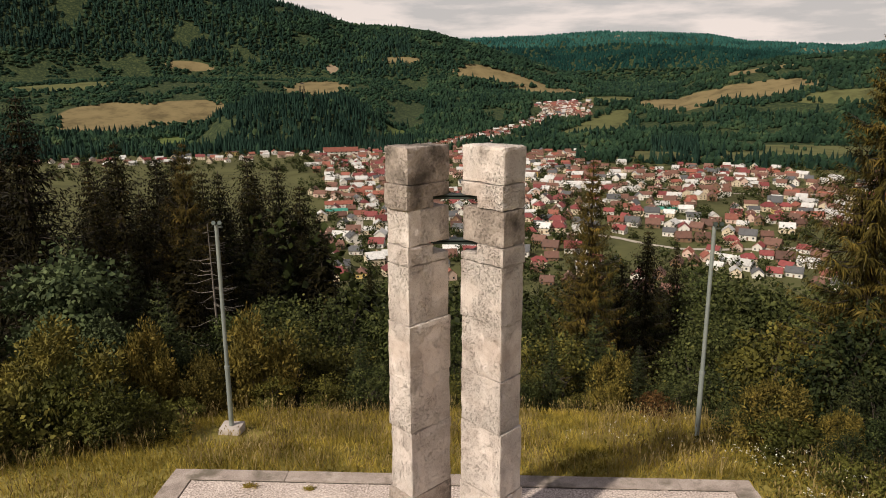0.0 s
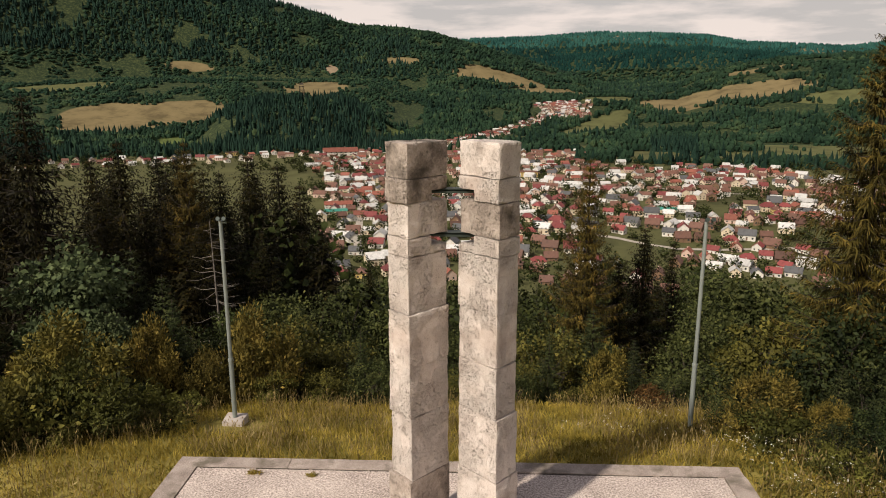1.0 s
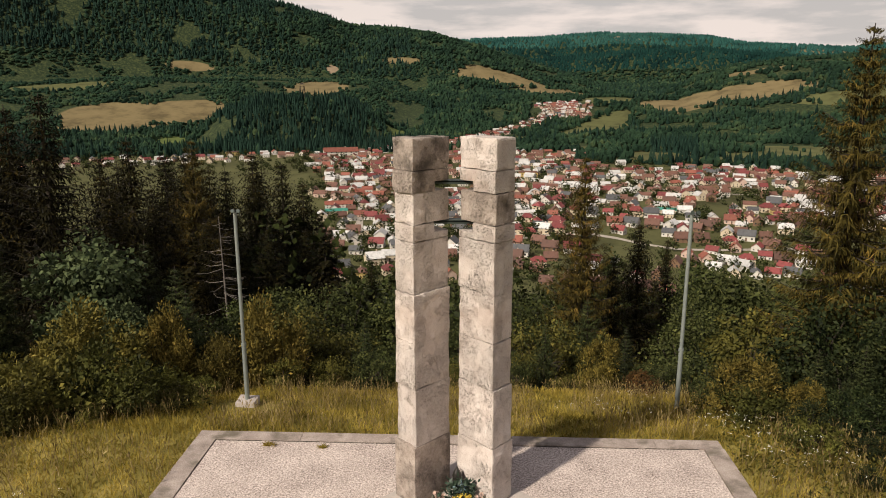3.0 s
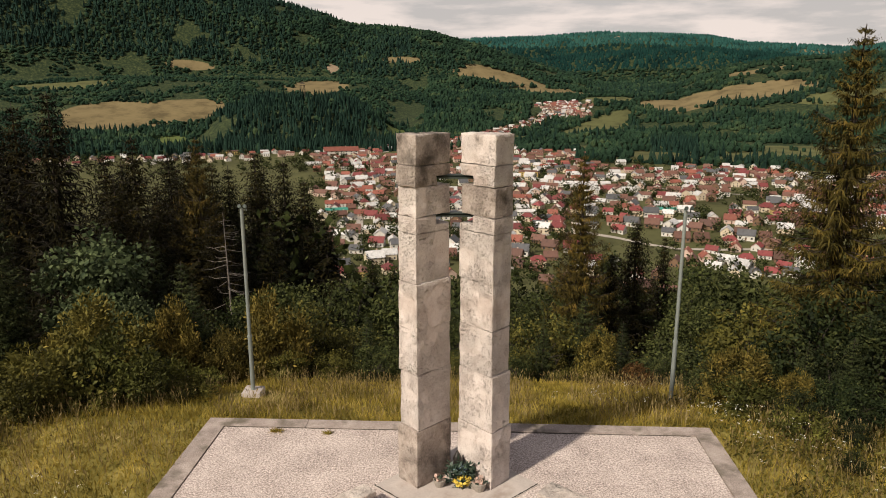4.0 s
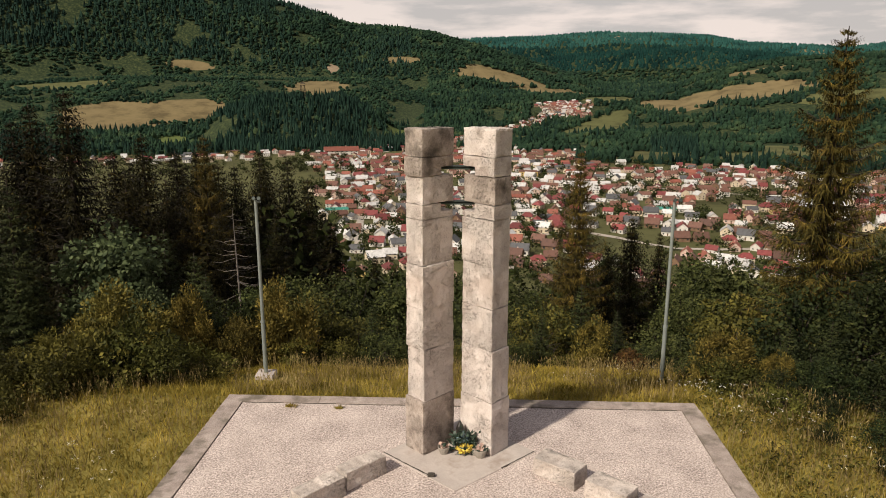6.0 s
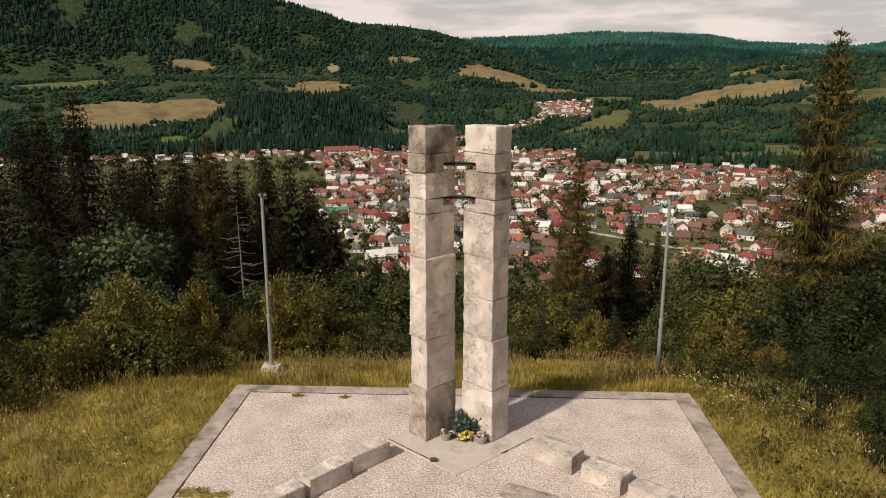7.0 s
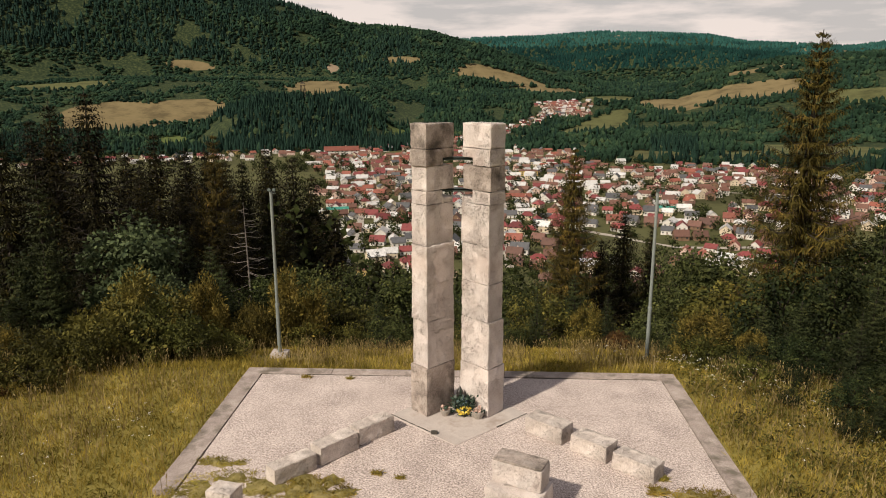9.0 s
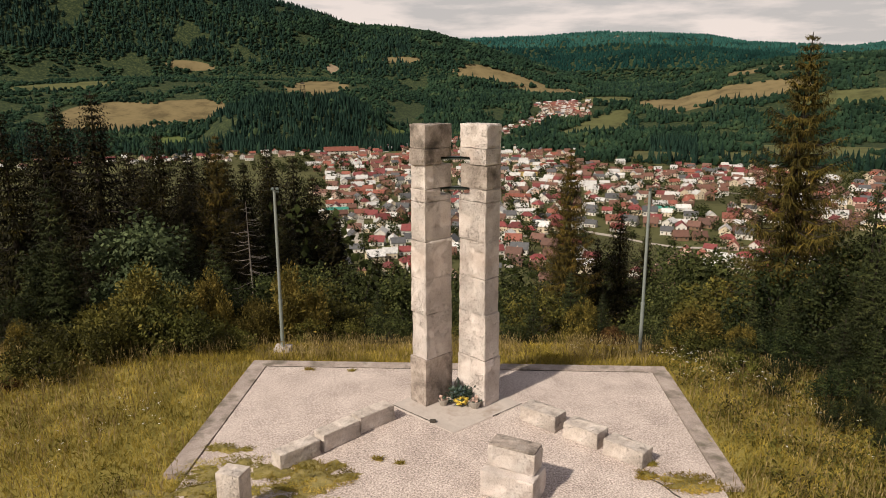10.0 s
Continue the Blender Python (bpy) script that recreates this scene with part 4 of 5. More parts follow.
TOWER = yonder(-13.5, 1045)
rnd = random.Random(77)
woods = {"conifer": ([], []), "broad": ([], []), "ridge": ([], []), "distant": ([], [])}
r = 640.0
while r < 4320:
    gap = max(6.4, r * 0.0058) if r < 2900 else r * 0.0070
    a = -36.0
    while a < 36:
        rr, aa = r + rnd.uniform(-0.5, 0.5) * gap, a + rnd.uniform(-0.5, 0.5) * math.degrees(gap / r)
        a += math.degrees(gap / r)
        x, y = yonder(aa, rr)
        town = rr < (662 if aa > 8 else 760) and aa > -34 and not side_wood(aa, rr) or (740 < rr < 1150 and abs(aa - (-1.8 + (rr - 856) * 0.0239)) < 1.2) or (1140 < rr < 1300 and 4.4 < aa < 9.3)
        if town or (rr < 3100 and in_field(x, y, 0.95)):
            continue
        if (x - TOWER[0]) ** 2 + (y - TOWER[1]) ** 2 < 68 ** 2:
            continue
        patch = noise.noise(Vector((x * 0.0024, y * 0.0024, 7)))
        near_patch = noise.noise(Vector((x * 0.0082, y * 0.0082, 2))) + 0.4 * noise.noise(Vector((x * 0.03, y * 0.03, 4)))
        shoulder = aa < -4 and 1080 < rr < 1720
        if rr < 2400 and near_patch < (-0.12 if shoulder or (aa > 8 and rr < 1500) else -0.36):
            continue
        h, z = rnd.uniform(9, 16) if shoulder else rnd.uniform(12, 24), ground_z(x, y)
        gap_m = gap * stretch(rr) / rr
        knoll = -20 < aa < -8.5 and 760 < rr < 1100
        side = 13.5 < aa < 17.2 and 640 < rr < 900
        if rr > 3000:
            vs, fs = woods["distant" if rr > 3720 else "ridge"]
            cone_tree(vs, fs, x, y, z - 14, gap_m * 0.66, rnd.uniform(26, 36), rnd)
        elif rnd.random() < (0.88 if knoll or side else 0.06 if shoulder else 0.5 + patch * 1.1 if aa < -5 else 0.05 + patch * 0.35):
            vs, fs = woods["conifer"]
            cone_tree(vs, fs, x, y, z - 1.5, gap_m * rnd.uniform(0.36, 0.5), h * 1.25, rnd)
        else:
            vs, fs = woods["broad"]
            crown_blob(vs, fs, x, y, z - 1.5, gap_m * 0.52 * rnd.uniform(0.6, 1.35), h * rnd.uniform(0.55, 0.95), rnd)
    r += gap * 0.95
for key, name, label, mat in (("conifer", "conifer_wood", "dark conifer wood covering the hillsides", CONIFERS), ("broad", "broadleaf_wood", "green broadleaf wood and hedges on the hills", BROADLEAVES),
                              ("ridge", "ridge_wood", "wood on a ridge behind the valley, darkened for cloud shade", RIDGE_WOOD), ("distant", "distant_wood", "wood on the far ridge, bluish haze put into its colour", FAR_WOOD)):
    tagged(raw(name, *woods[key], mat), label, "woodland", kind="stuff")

# ---- the town ----
def wall_paint(name, c):
    return surface(name, [(0.3, tuple(v * 0.86 for v in c)), (0.7, c)], 0.6, 0.85, 0, 8, stain=tuple(v * 0.75 for v in c), stain_scale=0.35, vary=0.12)


def roof_paint(name, c, rough=0.7, vary=0.25):
    return surface(name, [(0.3, tuple(v * 0.75 for v in c)), (0.7, tuple(min(0.9, v * 1.1) for v in c))], 0.8, rough, 0.3, 5, stain=tuple(v * 0.6 for v in c), stain_scale=0.3, vary=vary, depth=0.05)


WALLS = [wall_paint("white_render", (0.70, 0.66, 0.60)), wall_paint("cream_render", (0.66, 0.55, 0.40)), wall_paint("rose_render", (0.62, 0.45, 0.37)), wall_paint("ochre_render", (0.60, 0.43, 0.16)), wall_paint("brown_boards", (0.20, 0.12, 0.07))]
ROOFS = {"red": roof_paint("red_tiles", (0.25, 0.052, 0.050), 0.7, 0.5), "orange": roof_paint("orange_tiles", (0.30, 0.095, 0.062), 0.7, 0.4), "brown": roof_paint("brown_tiles", (0.16, 0.075, 0.052), 0.7, 0.45), "white": roof_paint("pale_sheet_metal", (0.70, 0.68, 0.66), 0.45, 0.35),
         "grey": roof_paint("grey_slate", (0.10, 0.10, 0.105)), "green": roof_paint("green_sheet_metal", (0.05, 0.26, 0.20))}
GLASS = surface("window_glass", [(0.3, (0.02, 0.025, 0.03)), (0.7, (0.05, 0.055, 0.06))], 1, 0.15, 0, 5)
DOOR_WOOD = surface("door_wood", [(0.3, (0.10, 0.055, 0.03)), (0.7, (0.18, 0.10, 0.06))], 2, 0.6, 0.2, 20)


def house(name, length, width, eaves, rise, wall, roof, label, hip=0.0, windows=3, group="houses of the town"):
    top = tagged(empty(name), label, "house", group)
    hl, hw = length / 2, width / 2
    bm = bmesh.new()
    low = [bm.verts.new((sx * hl, sy * hw, -2)) for sx, sy in ((-1, -1), (1, -1), (1, 1), (-1, 1))]
    up = [bm.verts.new((v.co.x, v.co.y, eaves)) for v in low]
    for i in range(4):
        bm.faces.new((low[i], low[(i + 1) % 4], up[(i + 1) % 4], up[i]))
    if not hip:
        for s, (a, c) in ((-1, (3, 0)), (1, (1, 2))):
            g = bm.verts.new((s * hl, 0, eaves + rise * 0.97))
            bm.faces.new((up[a], up[c], g))
    bm.faces.new(up[::-1])
    bmesh.ops.recalc_face_normals(bm, faces=bm.faces[:])
    part("wall", bm, wall, top)
    bm = bmesh.new()
    o, th = 0.55, 0.22
    ridge = hl + o - hip * length
    drop = o * rise / hw
    for z in (0.0, th):
        e = [bm.verts.new((sx * (hl + o), sy * (hw + o), eaves - drop + z)) for sx, sy in ((-1, -1), (1, -1), (1, 1), (-1, 1))]
        p = [bm.verts.new((sx * ridge, 0, eaves + rise + z)) for sx in (-1, 1)]
        fs = [(e[0], e[1], p[1], p[0]), (e[2], e[3], p[0], p[1])]
        if hip:
            fs += [(e[3], e[0], p[0]), (e[1], e[2], p[1])]
        for f in fs:
            bm.faces.new(f if z else f[::-1])
        if z:
            rim = ((0, 1), (1, 2), (2, 3), (3, 0)) if hip else ((0, 1), (2, 3))
            for a, c in rim:
                bm.faces.new((low_e[a], low_e[c], e[c], e[a]))
            if not hip:
                for a, c, k in ((3, 0, 0), (1, 2, 1)):
                    bm.faces.new((low_e[a], low_p[k], p[k], e[a]))
                    bm.faces.new((low_p[k], low_e[c], e[c], p[k]))
        low_e, low_p = e, p
    bmesh.ops.recalc_face_normals(bm, faces=bm.faces[:])
    part("roof", bm, roof, top)
    bm = bmesh.new()
    box(bm, hl * 0.25, hl * 0.25 + 0.8, 0.3, 1.0, eaves + rise * 0.5, eaves + rise + 0.9)
    part("chimney", bm, WALLS[2], top)
    for row in range(2 if eaves > 4.6 else 1):
        for i in range(windows):
            x = -hl + (i + 0.5) * length / windows
            for s in (-1, 1):
                bm = bmesh.new()
                z = 1.0 + row * 2.7
                box(bm, x - 0.65, x + 0.65, s * hw - 0.04, s * hw + 0.04, z, z + 1.4)
                part("window", bm, GLASS, top)
    for s in (-1, 1):
        for yy in (-hw * 0.45, hw * 0.45):
            bm = bmesh.new()
            box(bm, s * hl - 0.04, s * hl + 0.04, yy - 0.6, yy + 0.6, 1.0, 2.4)
            part("window", bm, GLASS, top)
    bm = bmesh.new()
    box(bm, -0.55, 0.55, -hw - 0.05, -hw + 0.05, -0.2, 2.1)
    part("door", bm, DOOR_WOOD, top)
    return top


KINDS = [
    (house("house", 12, 9, 4.0, 3.8, WALLS[0], ROOFS["red"], "white rendered house with a red gable roof"), 4),
    (house("house", 11, 9, 4.8, 3.2, WALLS[1], ROOFS["red"], "cream house with a red hipped roof", 0.3), 3),
    (house("house", 13, 9, 3.8, 4.2, WALLS[2], ROOFS["orange"], "rose-coloured house with an orange tiled roof"), 2),
    (house("house", 11, 8, 3.4, 4.0, WALLS[4], ROOFS["brown"], "brown timber house with a dark brown roof"), 9),
    (house("house", 14, 9, 4.0, 3.2, WALLS[0], ROOFS["white"], "white house with a pale sheet-metal roof"), 4),
    (house("house", 11, 8.5, 4.8, 3.4, WALLS[1], ROOFS["white"], "cream house with a pale metal roof"), 3),
    (house("house", 12, 9, 4.0, 3.6, WALLS[0], ROOFS["grey"], "white house with a dark grey roof"), 4),
    (house("house", 10, 9, 4.9, 2.8, WALLS[3], ROOFS["brown"], "ochre house with a brown hipped roof", 0.35), 1),
]
pool = [k for k, n in KINDS for _ in range(n)]
LONG = {"red": house("long_building", 34, 13, 5.0, 3.6, WALLS[0], ROOFS["orange"], "long white hall with an orange-red roof", 0, 7, "large buildings of the town"),
        "white": house("long_building", 30, 14, 5.0, 3.0, WALLS[0], ROOFS["white"], "long white hall with a pale metal roof", 0, 6, "large buildings of the town"),
        "green": house("long_building", 30, 10, 5.0, 2.6, WALLS[1], ROOFS["green"], "long cream hall with a green metal roof", 0, 6, "large buildings of the town"),
        "yellow": house("long_building", 28, 12, 7.0, 1.6, WALLS[3], ROOFS["brown"], "yellow school-like block with rows of windows", 0.1, 8, "large buildings of the town")}
placed, fresh = [], set()


def settle(proto, az, r, turn, s=1.0):
    x, y = yonder(az, r)
    m = Matrix.Translation((x, y, ground_z(x, y) - 0.1)) @ Matrix.Rotation(radians(turn - az), 4, "Z") @ Matrix.Diagonal((s, s, s, 1))
    placed.append((x, y))
    if proto.name in fresh:
        return copy_thing(proto, m @ Matrix.Diagonal((1 / proto.scale.x, 1 / proto.scale.y, 1 / proto.scale.z, 1)))
    fresh.add(proto.name)
    proto.matrix_basis = m
    return proto


for kind, az, r, turn, s in (("red", -10.7, 727, 6, 1.7), ("green", -11.2, 398, 4, 0.7), ("red", -11.0, 420, 4, 0.8), ("white", 4.2, 392, 20, 0.62), ("red", 3.6, 440, 3, 0.8), ("yellow", 4.3, 560, 2, 0.9), ("white", 8.0, 505, 4, 0.9), ("white", 11.2, 560, -6, 0.8),
                             ("white", 20.6, 560, 10, 0.8), ("white", 24.5, 470, -4, 0.9), ("white", -13.0, 640, 0, 0.7), ("white", 16.4, 385, 12, 0.55), ("green", 15.0, 415, 4, 0.7), ("yellow", -19.0, 760, 5, 0.8), ("white", 26.5, 430, 4, 1.0)):
    settle(LONG[kind], az, r, turn, s)
rnd = random.Random(5)
lots = []
r = 262.0
while r < 900:
    gap = (16.2 + (r - 262) * 0.012) / VALLEY
    step = math.degrees(gap / r)
    a = -35.0 + rnd.uniform(0, step)
    while a < 35:
        aa, rr = a + rnd.uniform(-0.3, 0.3) * step, r + rnd.uniform(-5, 5)
        a += step
        if (aa < -13 and (rr < 690 or rnd.random() < 0.45)) or (rr > 656 and aa > 9) or (rr > 760 and not -9 < aa < 3.5) or (aa > 16 and rr < 300):
            continue
        x, y = yonder(aa, rr)
        if noise.noise(Vector((x * 0.012, y * 0.012, 9))) + 0.45 * rnd.random() < -0.02:
            continue
        if any(abs(x - u) < 12.5 and (x - u) ** 2 + (y - v) ** 2 < 12.2 ** 2 for u, v in placed):
            continue
        lots.append((rr, aa))
        placed.append((x, y))
    r += gap * 1.05
lots.sort()
near_lots, far_lots = lots[:290], lots[290:]
for rr, aa in near_lots:
    x, y = yonder(aa, rr)
    way = 25 * noise.noise(Vector((x * 0.006, y * 0.006, 1))) + rnd.choice((0, 0, 90)) + rnd.uniform(-20, 20)
    settle(rnd.choice(pool), aa, rr, way, rnd.uniform(0.75, 1.12))
# far houses, up the valley to the upper village
for i in range(330):
    if i < 130:
        rr = rnd.uniform(800, 1150)
        far_lots.append((rr, -1.8 + (rr - 856) * 0.0239 + rnd.uniform(-0.9, 0.9)))
    else:
        far_lots.append((rnd.uniform(1150, 1290), 6.8 + rnd.gauss(0, 1.0)))
FAR_BODY, FAR_TOP, FAR_PANES = {}, {}, ([], [])
for rr, aa in far_lots:
    x, y = yonder(aa, rr)
    way = 25 * noise.noise(Vector((x * 0.006, y * 0.006, 1))) + rnd.choice((0, 0, 90)) + rnd.uniform(-20, 20)
    z, t = ground_z(x, y), radians(way - aa)
    hl, hw, e, h = rnd.uniform(4.4, 7.5), rnd.uniform(3.6, 4.8), rnd.uniform(3.2, 5.6), rnd.uniform(2.4, 4.0)
    c, s = math.cos(t), math.sin(t)
    put = lambda u, v, w: (x + u * c - v * s, y + u * s + v * c, z + w)
    vs, fs = FAR_BODY.setdefault(rnd.choice((0, 0, 1, 2, 4)), ([], []))
    k = len(vs)
    vs.extend([put(-hl, -hw, -2), put(hl, -hw, -2), put(hl, hw, -2), put(-hl, hw, -2), put(-hl, -hw, e), put(hl, -hw, e), put(hl, hw, e), put(-hl, hw, e), put(-hl, 0, e + h), put(hl, 0, e + h)])
    fs.extend(tuple(k + i for i in f) for f in ((0, 1, 5, 4), (1, 2, 6, 5), (2, 3, 7, 6), (3, 0, 4, 7), (5, 6, 9), (7, 4, 8)))
    tone = noise.noise(Vector((x * 0.01, y * 0.01, 5)))      # roofs of one kind gather in quarters
    roofs = ("red", "orange", "brown", "brown", "white") if tone > 0.14 else ("white", "grey", "white", "red", "brown") if tone < -0.15 else ("red", "brown", "brown", "orange", "white", "grey", "brown")
    vs, fs = FAR_TOP.setdefault(rnd.choice(roofs), ([], []))
    k, d = len(vs), 0.5
    vs.extend([put(-hl - d, -hw - d, e - 0.3), put(hl + d, -hw - d, e - 0.3), put(hl + d, 0, e + h + 0.1), put(-hl - d, 0, e + h + 0.1), put(hl + d, hw + d, e - 0.3), put(-hl - d, hw + d, e - 0.3)])
    fs.extend(tuple(k + i for i in f) for f in ((0, 1, 2, 3), (3, 2, 4, 5)))
    vs, fs = FAR_PANES
    for row in range(2 if e > 4.6 else 1):
        for u in (-0.6, 0.0, 0.6):
            k, w = len(vs), 0.9 + row * 2.4
            vs.extend([put(u * hl - 0.6, -hw - 0.05, w), put(u * hl + 0.6, -hw - 0.05, w), put(u * hl + 0.6, -hw - 0.05, w + 1.4), put(u * hl - 0.6, -hw - 0.05, w + 1.4)])
            fs.append((k, k + 1, k + 2, k + 3))
        for v in (-0.45, 0.45):
            for side in (-1, 1):
                k, w, u = len(vs), 0.9 + row * 2.4, side * (hl + 0.05)
                vs.extend([put(u, v * hw - 0.5, w), put(u, v * hw + 0.5, w), put(u, v * hw + 0.5, w + 1.4), put(u, v * hw - 0.5, w + 1.4)])
                fs.append((k, k + 1, k + 2, k + 3))
far_village = tagged(empty("far_village"), "distant houses strung along the valley", "village", kind="stuff")
for key, (vs, fs) in FAR_BODY.items():
    raw("walls", vs, fs, WALLS[key], far_village)
for key, (vs, fs) in FAR_TOP.items():
    raw("roofs", vs, fs, ROOFS[key], far_village)

raw("windows", *FAR_PANES, GLASS, far_village)

# streets
STREET = surface("pale_street", [(0.3, (0.30, 0.26, 0.22)), (0.7, (0.44, 0.39, 0.34))], 0.2, 0.9, 0, 3, stain=(0.25, 0.22, 0.18), stain_scale=0.1)
for i, line in enumerate((((-9.6, 300), (-9.2, 420), (-9.9, 560), (-8.0, 740), (-1.8, 860), (5.0, 1140)), ((3.0, 270), (1.9, 380), (3.6, 480), (9, 520), (20, 500), (32, 540)), ((3.0, 330), (9, 350), (16, 335), (26, 360)), ((-9.5, 480), (-3, 470), (3.6, 480)))):
    pts = []
    for (a0, r0), (a1, r1) in zip(line, line[1:]):
        pts += [yonder(a0 + (a1 - a0) * j / 12, r0 + (r1 - r0) * j / 12) for j in range(12)]
    vs, fs = [], []
    for j, (x, y) in enumerate(pts):
        u, v = pts[min(j + 1, len(pts) - 1)], pts[max(j - 1, 0)]
        d = Vector((u[0] - v[0], u[1] - v[1])).normalized()
        for sgn in (-3.2, 3.2):
            px, py = x - d.y * sgn, y + d.x * sgn
            vs.append((px, py, max(ground_z(px, py), ground_z(x, y)) + 0.25))
    fs = [(2 * j, 2 * j + 1, 2 * j + 3, 2 * j + 2) for j in range(len(pts) - 1)]
    tagged(raw("road", vs, fs, STREET), "pale narrow street between the houses", "road", kind="structure")

town_tree = leafy("town_tree", 8.0, 6.0, 41, SLOPE, 1.0, 66, 8, "round green garden tree between houses", "tree", "garden trees in the town", 2, 0.1)
town_olive = leafy("town_tree", 7.0, 4.6, 42, SLOPE, 0.9, 60, 7, "small dark green garden tree between houses", "tree", "garden trees in the town", 2, 0.1)
GARDEN = []
templates = []
for tree in (town_tree, town_olive):
    for ch in tree.children:
        if ch.name.startswith("crown"):
            co = np.empty(len(ch.data.vertices) * 3, dtype=np.float32)
            ch.data.vertices.foreach_get("co", co)
            templates.append(co.reshape(-1, 4, 3))
for i in range(1500):
    for _ in range(20):
        aa, rr = rnd.uniform(-14, 33), 252 + 430 * rnd.random() ** 1.1
        if i % 5 == 0:
            aa, rr = rnd.uniform(-34, -9), rnd.uniform(590, 800)
        if i % 9 == 1:
            rr = rnd.uniform(740, 1180)
            aa = -1.8 + (rr - 856) * 0.0239 + rnd.uniform(-1.2, 1.2)
        x, y = yonder(aa, rr)
        if all(abs(x - u) > 6.4 or (x - u) ** 2 + (y - v) ** 2 > 6.4 ** 2 for u, v in placed):
            break
    else:
        continue
    h = rnd.uniform(5, 13)
    if i < 270:
        p, h0 = ((town_tree, 8.0), (town_olive, 7.0))[i % 2]
        plant(p, h0, x, y, ground_z(x, y) + h, rnd.uniform(0.9, 1.3))
    else:
        q = templates[i % 2] * np.array([h / 8 * rnd.uniform(0.9, 1.3)] * 2 + [h / 8], dtype=np.float32)
        GARDEN.append(q + np.array([x, y, ground_z(x, y)], dtype=np.float32))
tagged(new("garden_trees", quads_mesh("garden_trees", np.concatenate(GARDEN), SLOPE)), "round green garden trees all over the town", "trees", kind="stuff")

# lookout tower on the wooded knoll
x, y = TOWER
tower = tagged(empty("lookout_tower", x, y, ground_z(x, y)), "wooden lookout tower on a wooded knoll", "tower")
for sx, sy in ((-1, -1), (1, -1), (1, 1), (-1, 1)):
    bm = bmesh.new()
    limb(bm, [Vector((sx * 7, sy * 7, -1)), Vector((sx * 5, sy * 5, 14)), Vector((sx * 4, sy * 4, 27))], 0.8, 0.6, 5)
    part("leg", bm, BARK, tower)
for z, w in ((9, 6.2), (17, 5.2), (25, 5.2)):
    bm = bmesh.new()
    box(bm, -w, w, -w, w, z, z + 0.9)
    part("platform", bm, BARK, tower)
bm = bmesh.new()
bmesh.ops.create_cone(bm, cap_ends=True, segments=4, radius1=8.0, radius2=0.3, depth=4.5, matrix=Matrix.Translation((0, 0, 32)) @ Matrix.Rotation(radians(45), 4, "Z"))
part("roof", bm, BARK, tower)


# ---- grass ----
GRASS = leaf_material("meadow_grass", (0.21, 0.165, 0.034), (0.46, 0.355, 0.085), (0.62, 0.48, 0.165), 0.7, 0.0, 0.7, 0.4)
GRASS_GREEN = leaf_material("green_grass", (0.12, 0.115, 0.022), (0.28, 0.245, 0.052), (0.40, 0.325, 0.09), 0.7, 0.0, 0.7, 0.4)
DRY = leaf_material("dry_seed_heads", (0.20, 0.14, 0.06), (0.36, 0.26, 0.13), (0.52, 0.40, 0.23), 0.8, 0.0, 2.0, 0.3)
rng = np.random.default_rng(6)


def on_terrace(x, y):
    inset = 0.0 if y > SF else 0.48
    return SL - 0.02 + inset < x < SR + 0.02 - inset and -8 < y < SB + 0.03


def grass_spots(k, x0, x1, y0, y1, keep):
    out = []
    while len(out) < k:
        x, y = rng.uniform(x0, x1), rng.uniform(y0, y1)
        if not on_terrace(x, y) and keep(x, y):
            out.append((x, y, ground_z(x, y) - 0.03))
    return np.array(out)


def seen_ground(x, y):
    if y > 11.5 or y < -9.5 or (x + 6.37) ** 2 + (y - 6.9) ** 2 < 1.0:
        return False
    a = abs(math.atan2(x - 0.6, y + 17.3))
    return a < 0.64 and y > -17.3 + 11.5 * 0.75


def tall(x, y):
    return seen_ground(x, y) and noise.noise(Vector((x * 0.5, y * 0.5, 5))) > -0.25


p = grass_spots(80000, -20, 19, -6.5, 11.5, seen_ground)
way = unit(np.concatenate([rng.normal(size=(len(p), 2)) * 0.42, np.ones((len(p), 1))], 1))
g1 = new("grass", quads_mesh("grass", blades(p, way, rng.uniform(0.14, 0.40, len(p)), 0.019, rng, 0.15), GRASS))
tagged(g1, "uncut yellowing meadow grass round the terrace", "grass", kind="stuff")
p = grass_spots(36000, -20, 19, -6.5, 11.5, seen_ground)
way = unit(np.concatenate([rng.normal(size=(len(p), 2)) * 0.6, np.ones((len(p), 1))], 1))
tagged(new("low_grass", quads_mesh("low_grass", blades(p, way, rng.uniform(0.08, 0.24, len(p)), 0.026, rng, 0.2), GRASS_GREEN)), "green undergrowth in the meadow", "grass", kind="stuff")
p = grass_spots(12000, -20, 19, -6.5, 11.0, tall)
way = unit(np.concatenate([rng.normal(size=(len(p), 2)) * 0.22, np.ones((len(p), 1))], 1))
ln = rng.uniform(0.35, 0.75, len(p))
stalks = blades(p, way, ln, 0.012, rng)
heads = blades(p + way * (ln * 0.82)[:, None], unit(way + rng.normal(size=way.shape) * 0.2), rng.uniform(0.08, 0.16, len(p)), 0.028, rng)
tagged(new("seed_grass", quads_mesh("seed_grass", np.concatenate([stalks, heads]), DRY)), "dry seed heads standing over the meadow", "grass", kind="stuff")

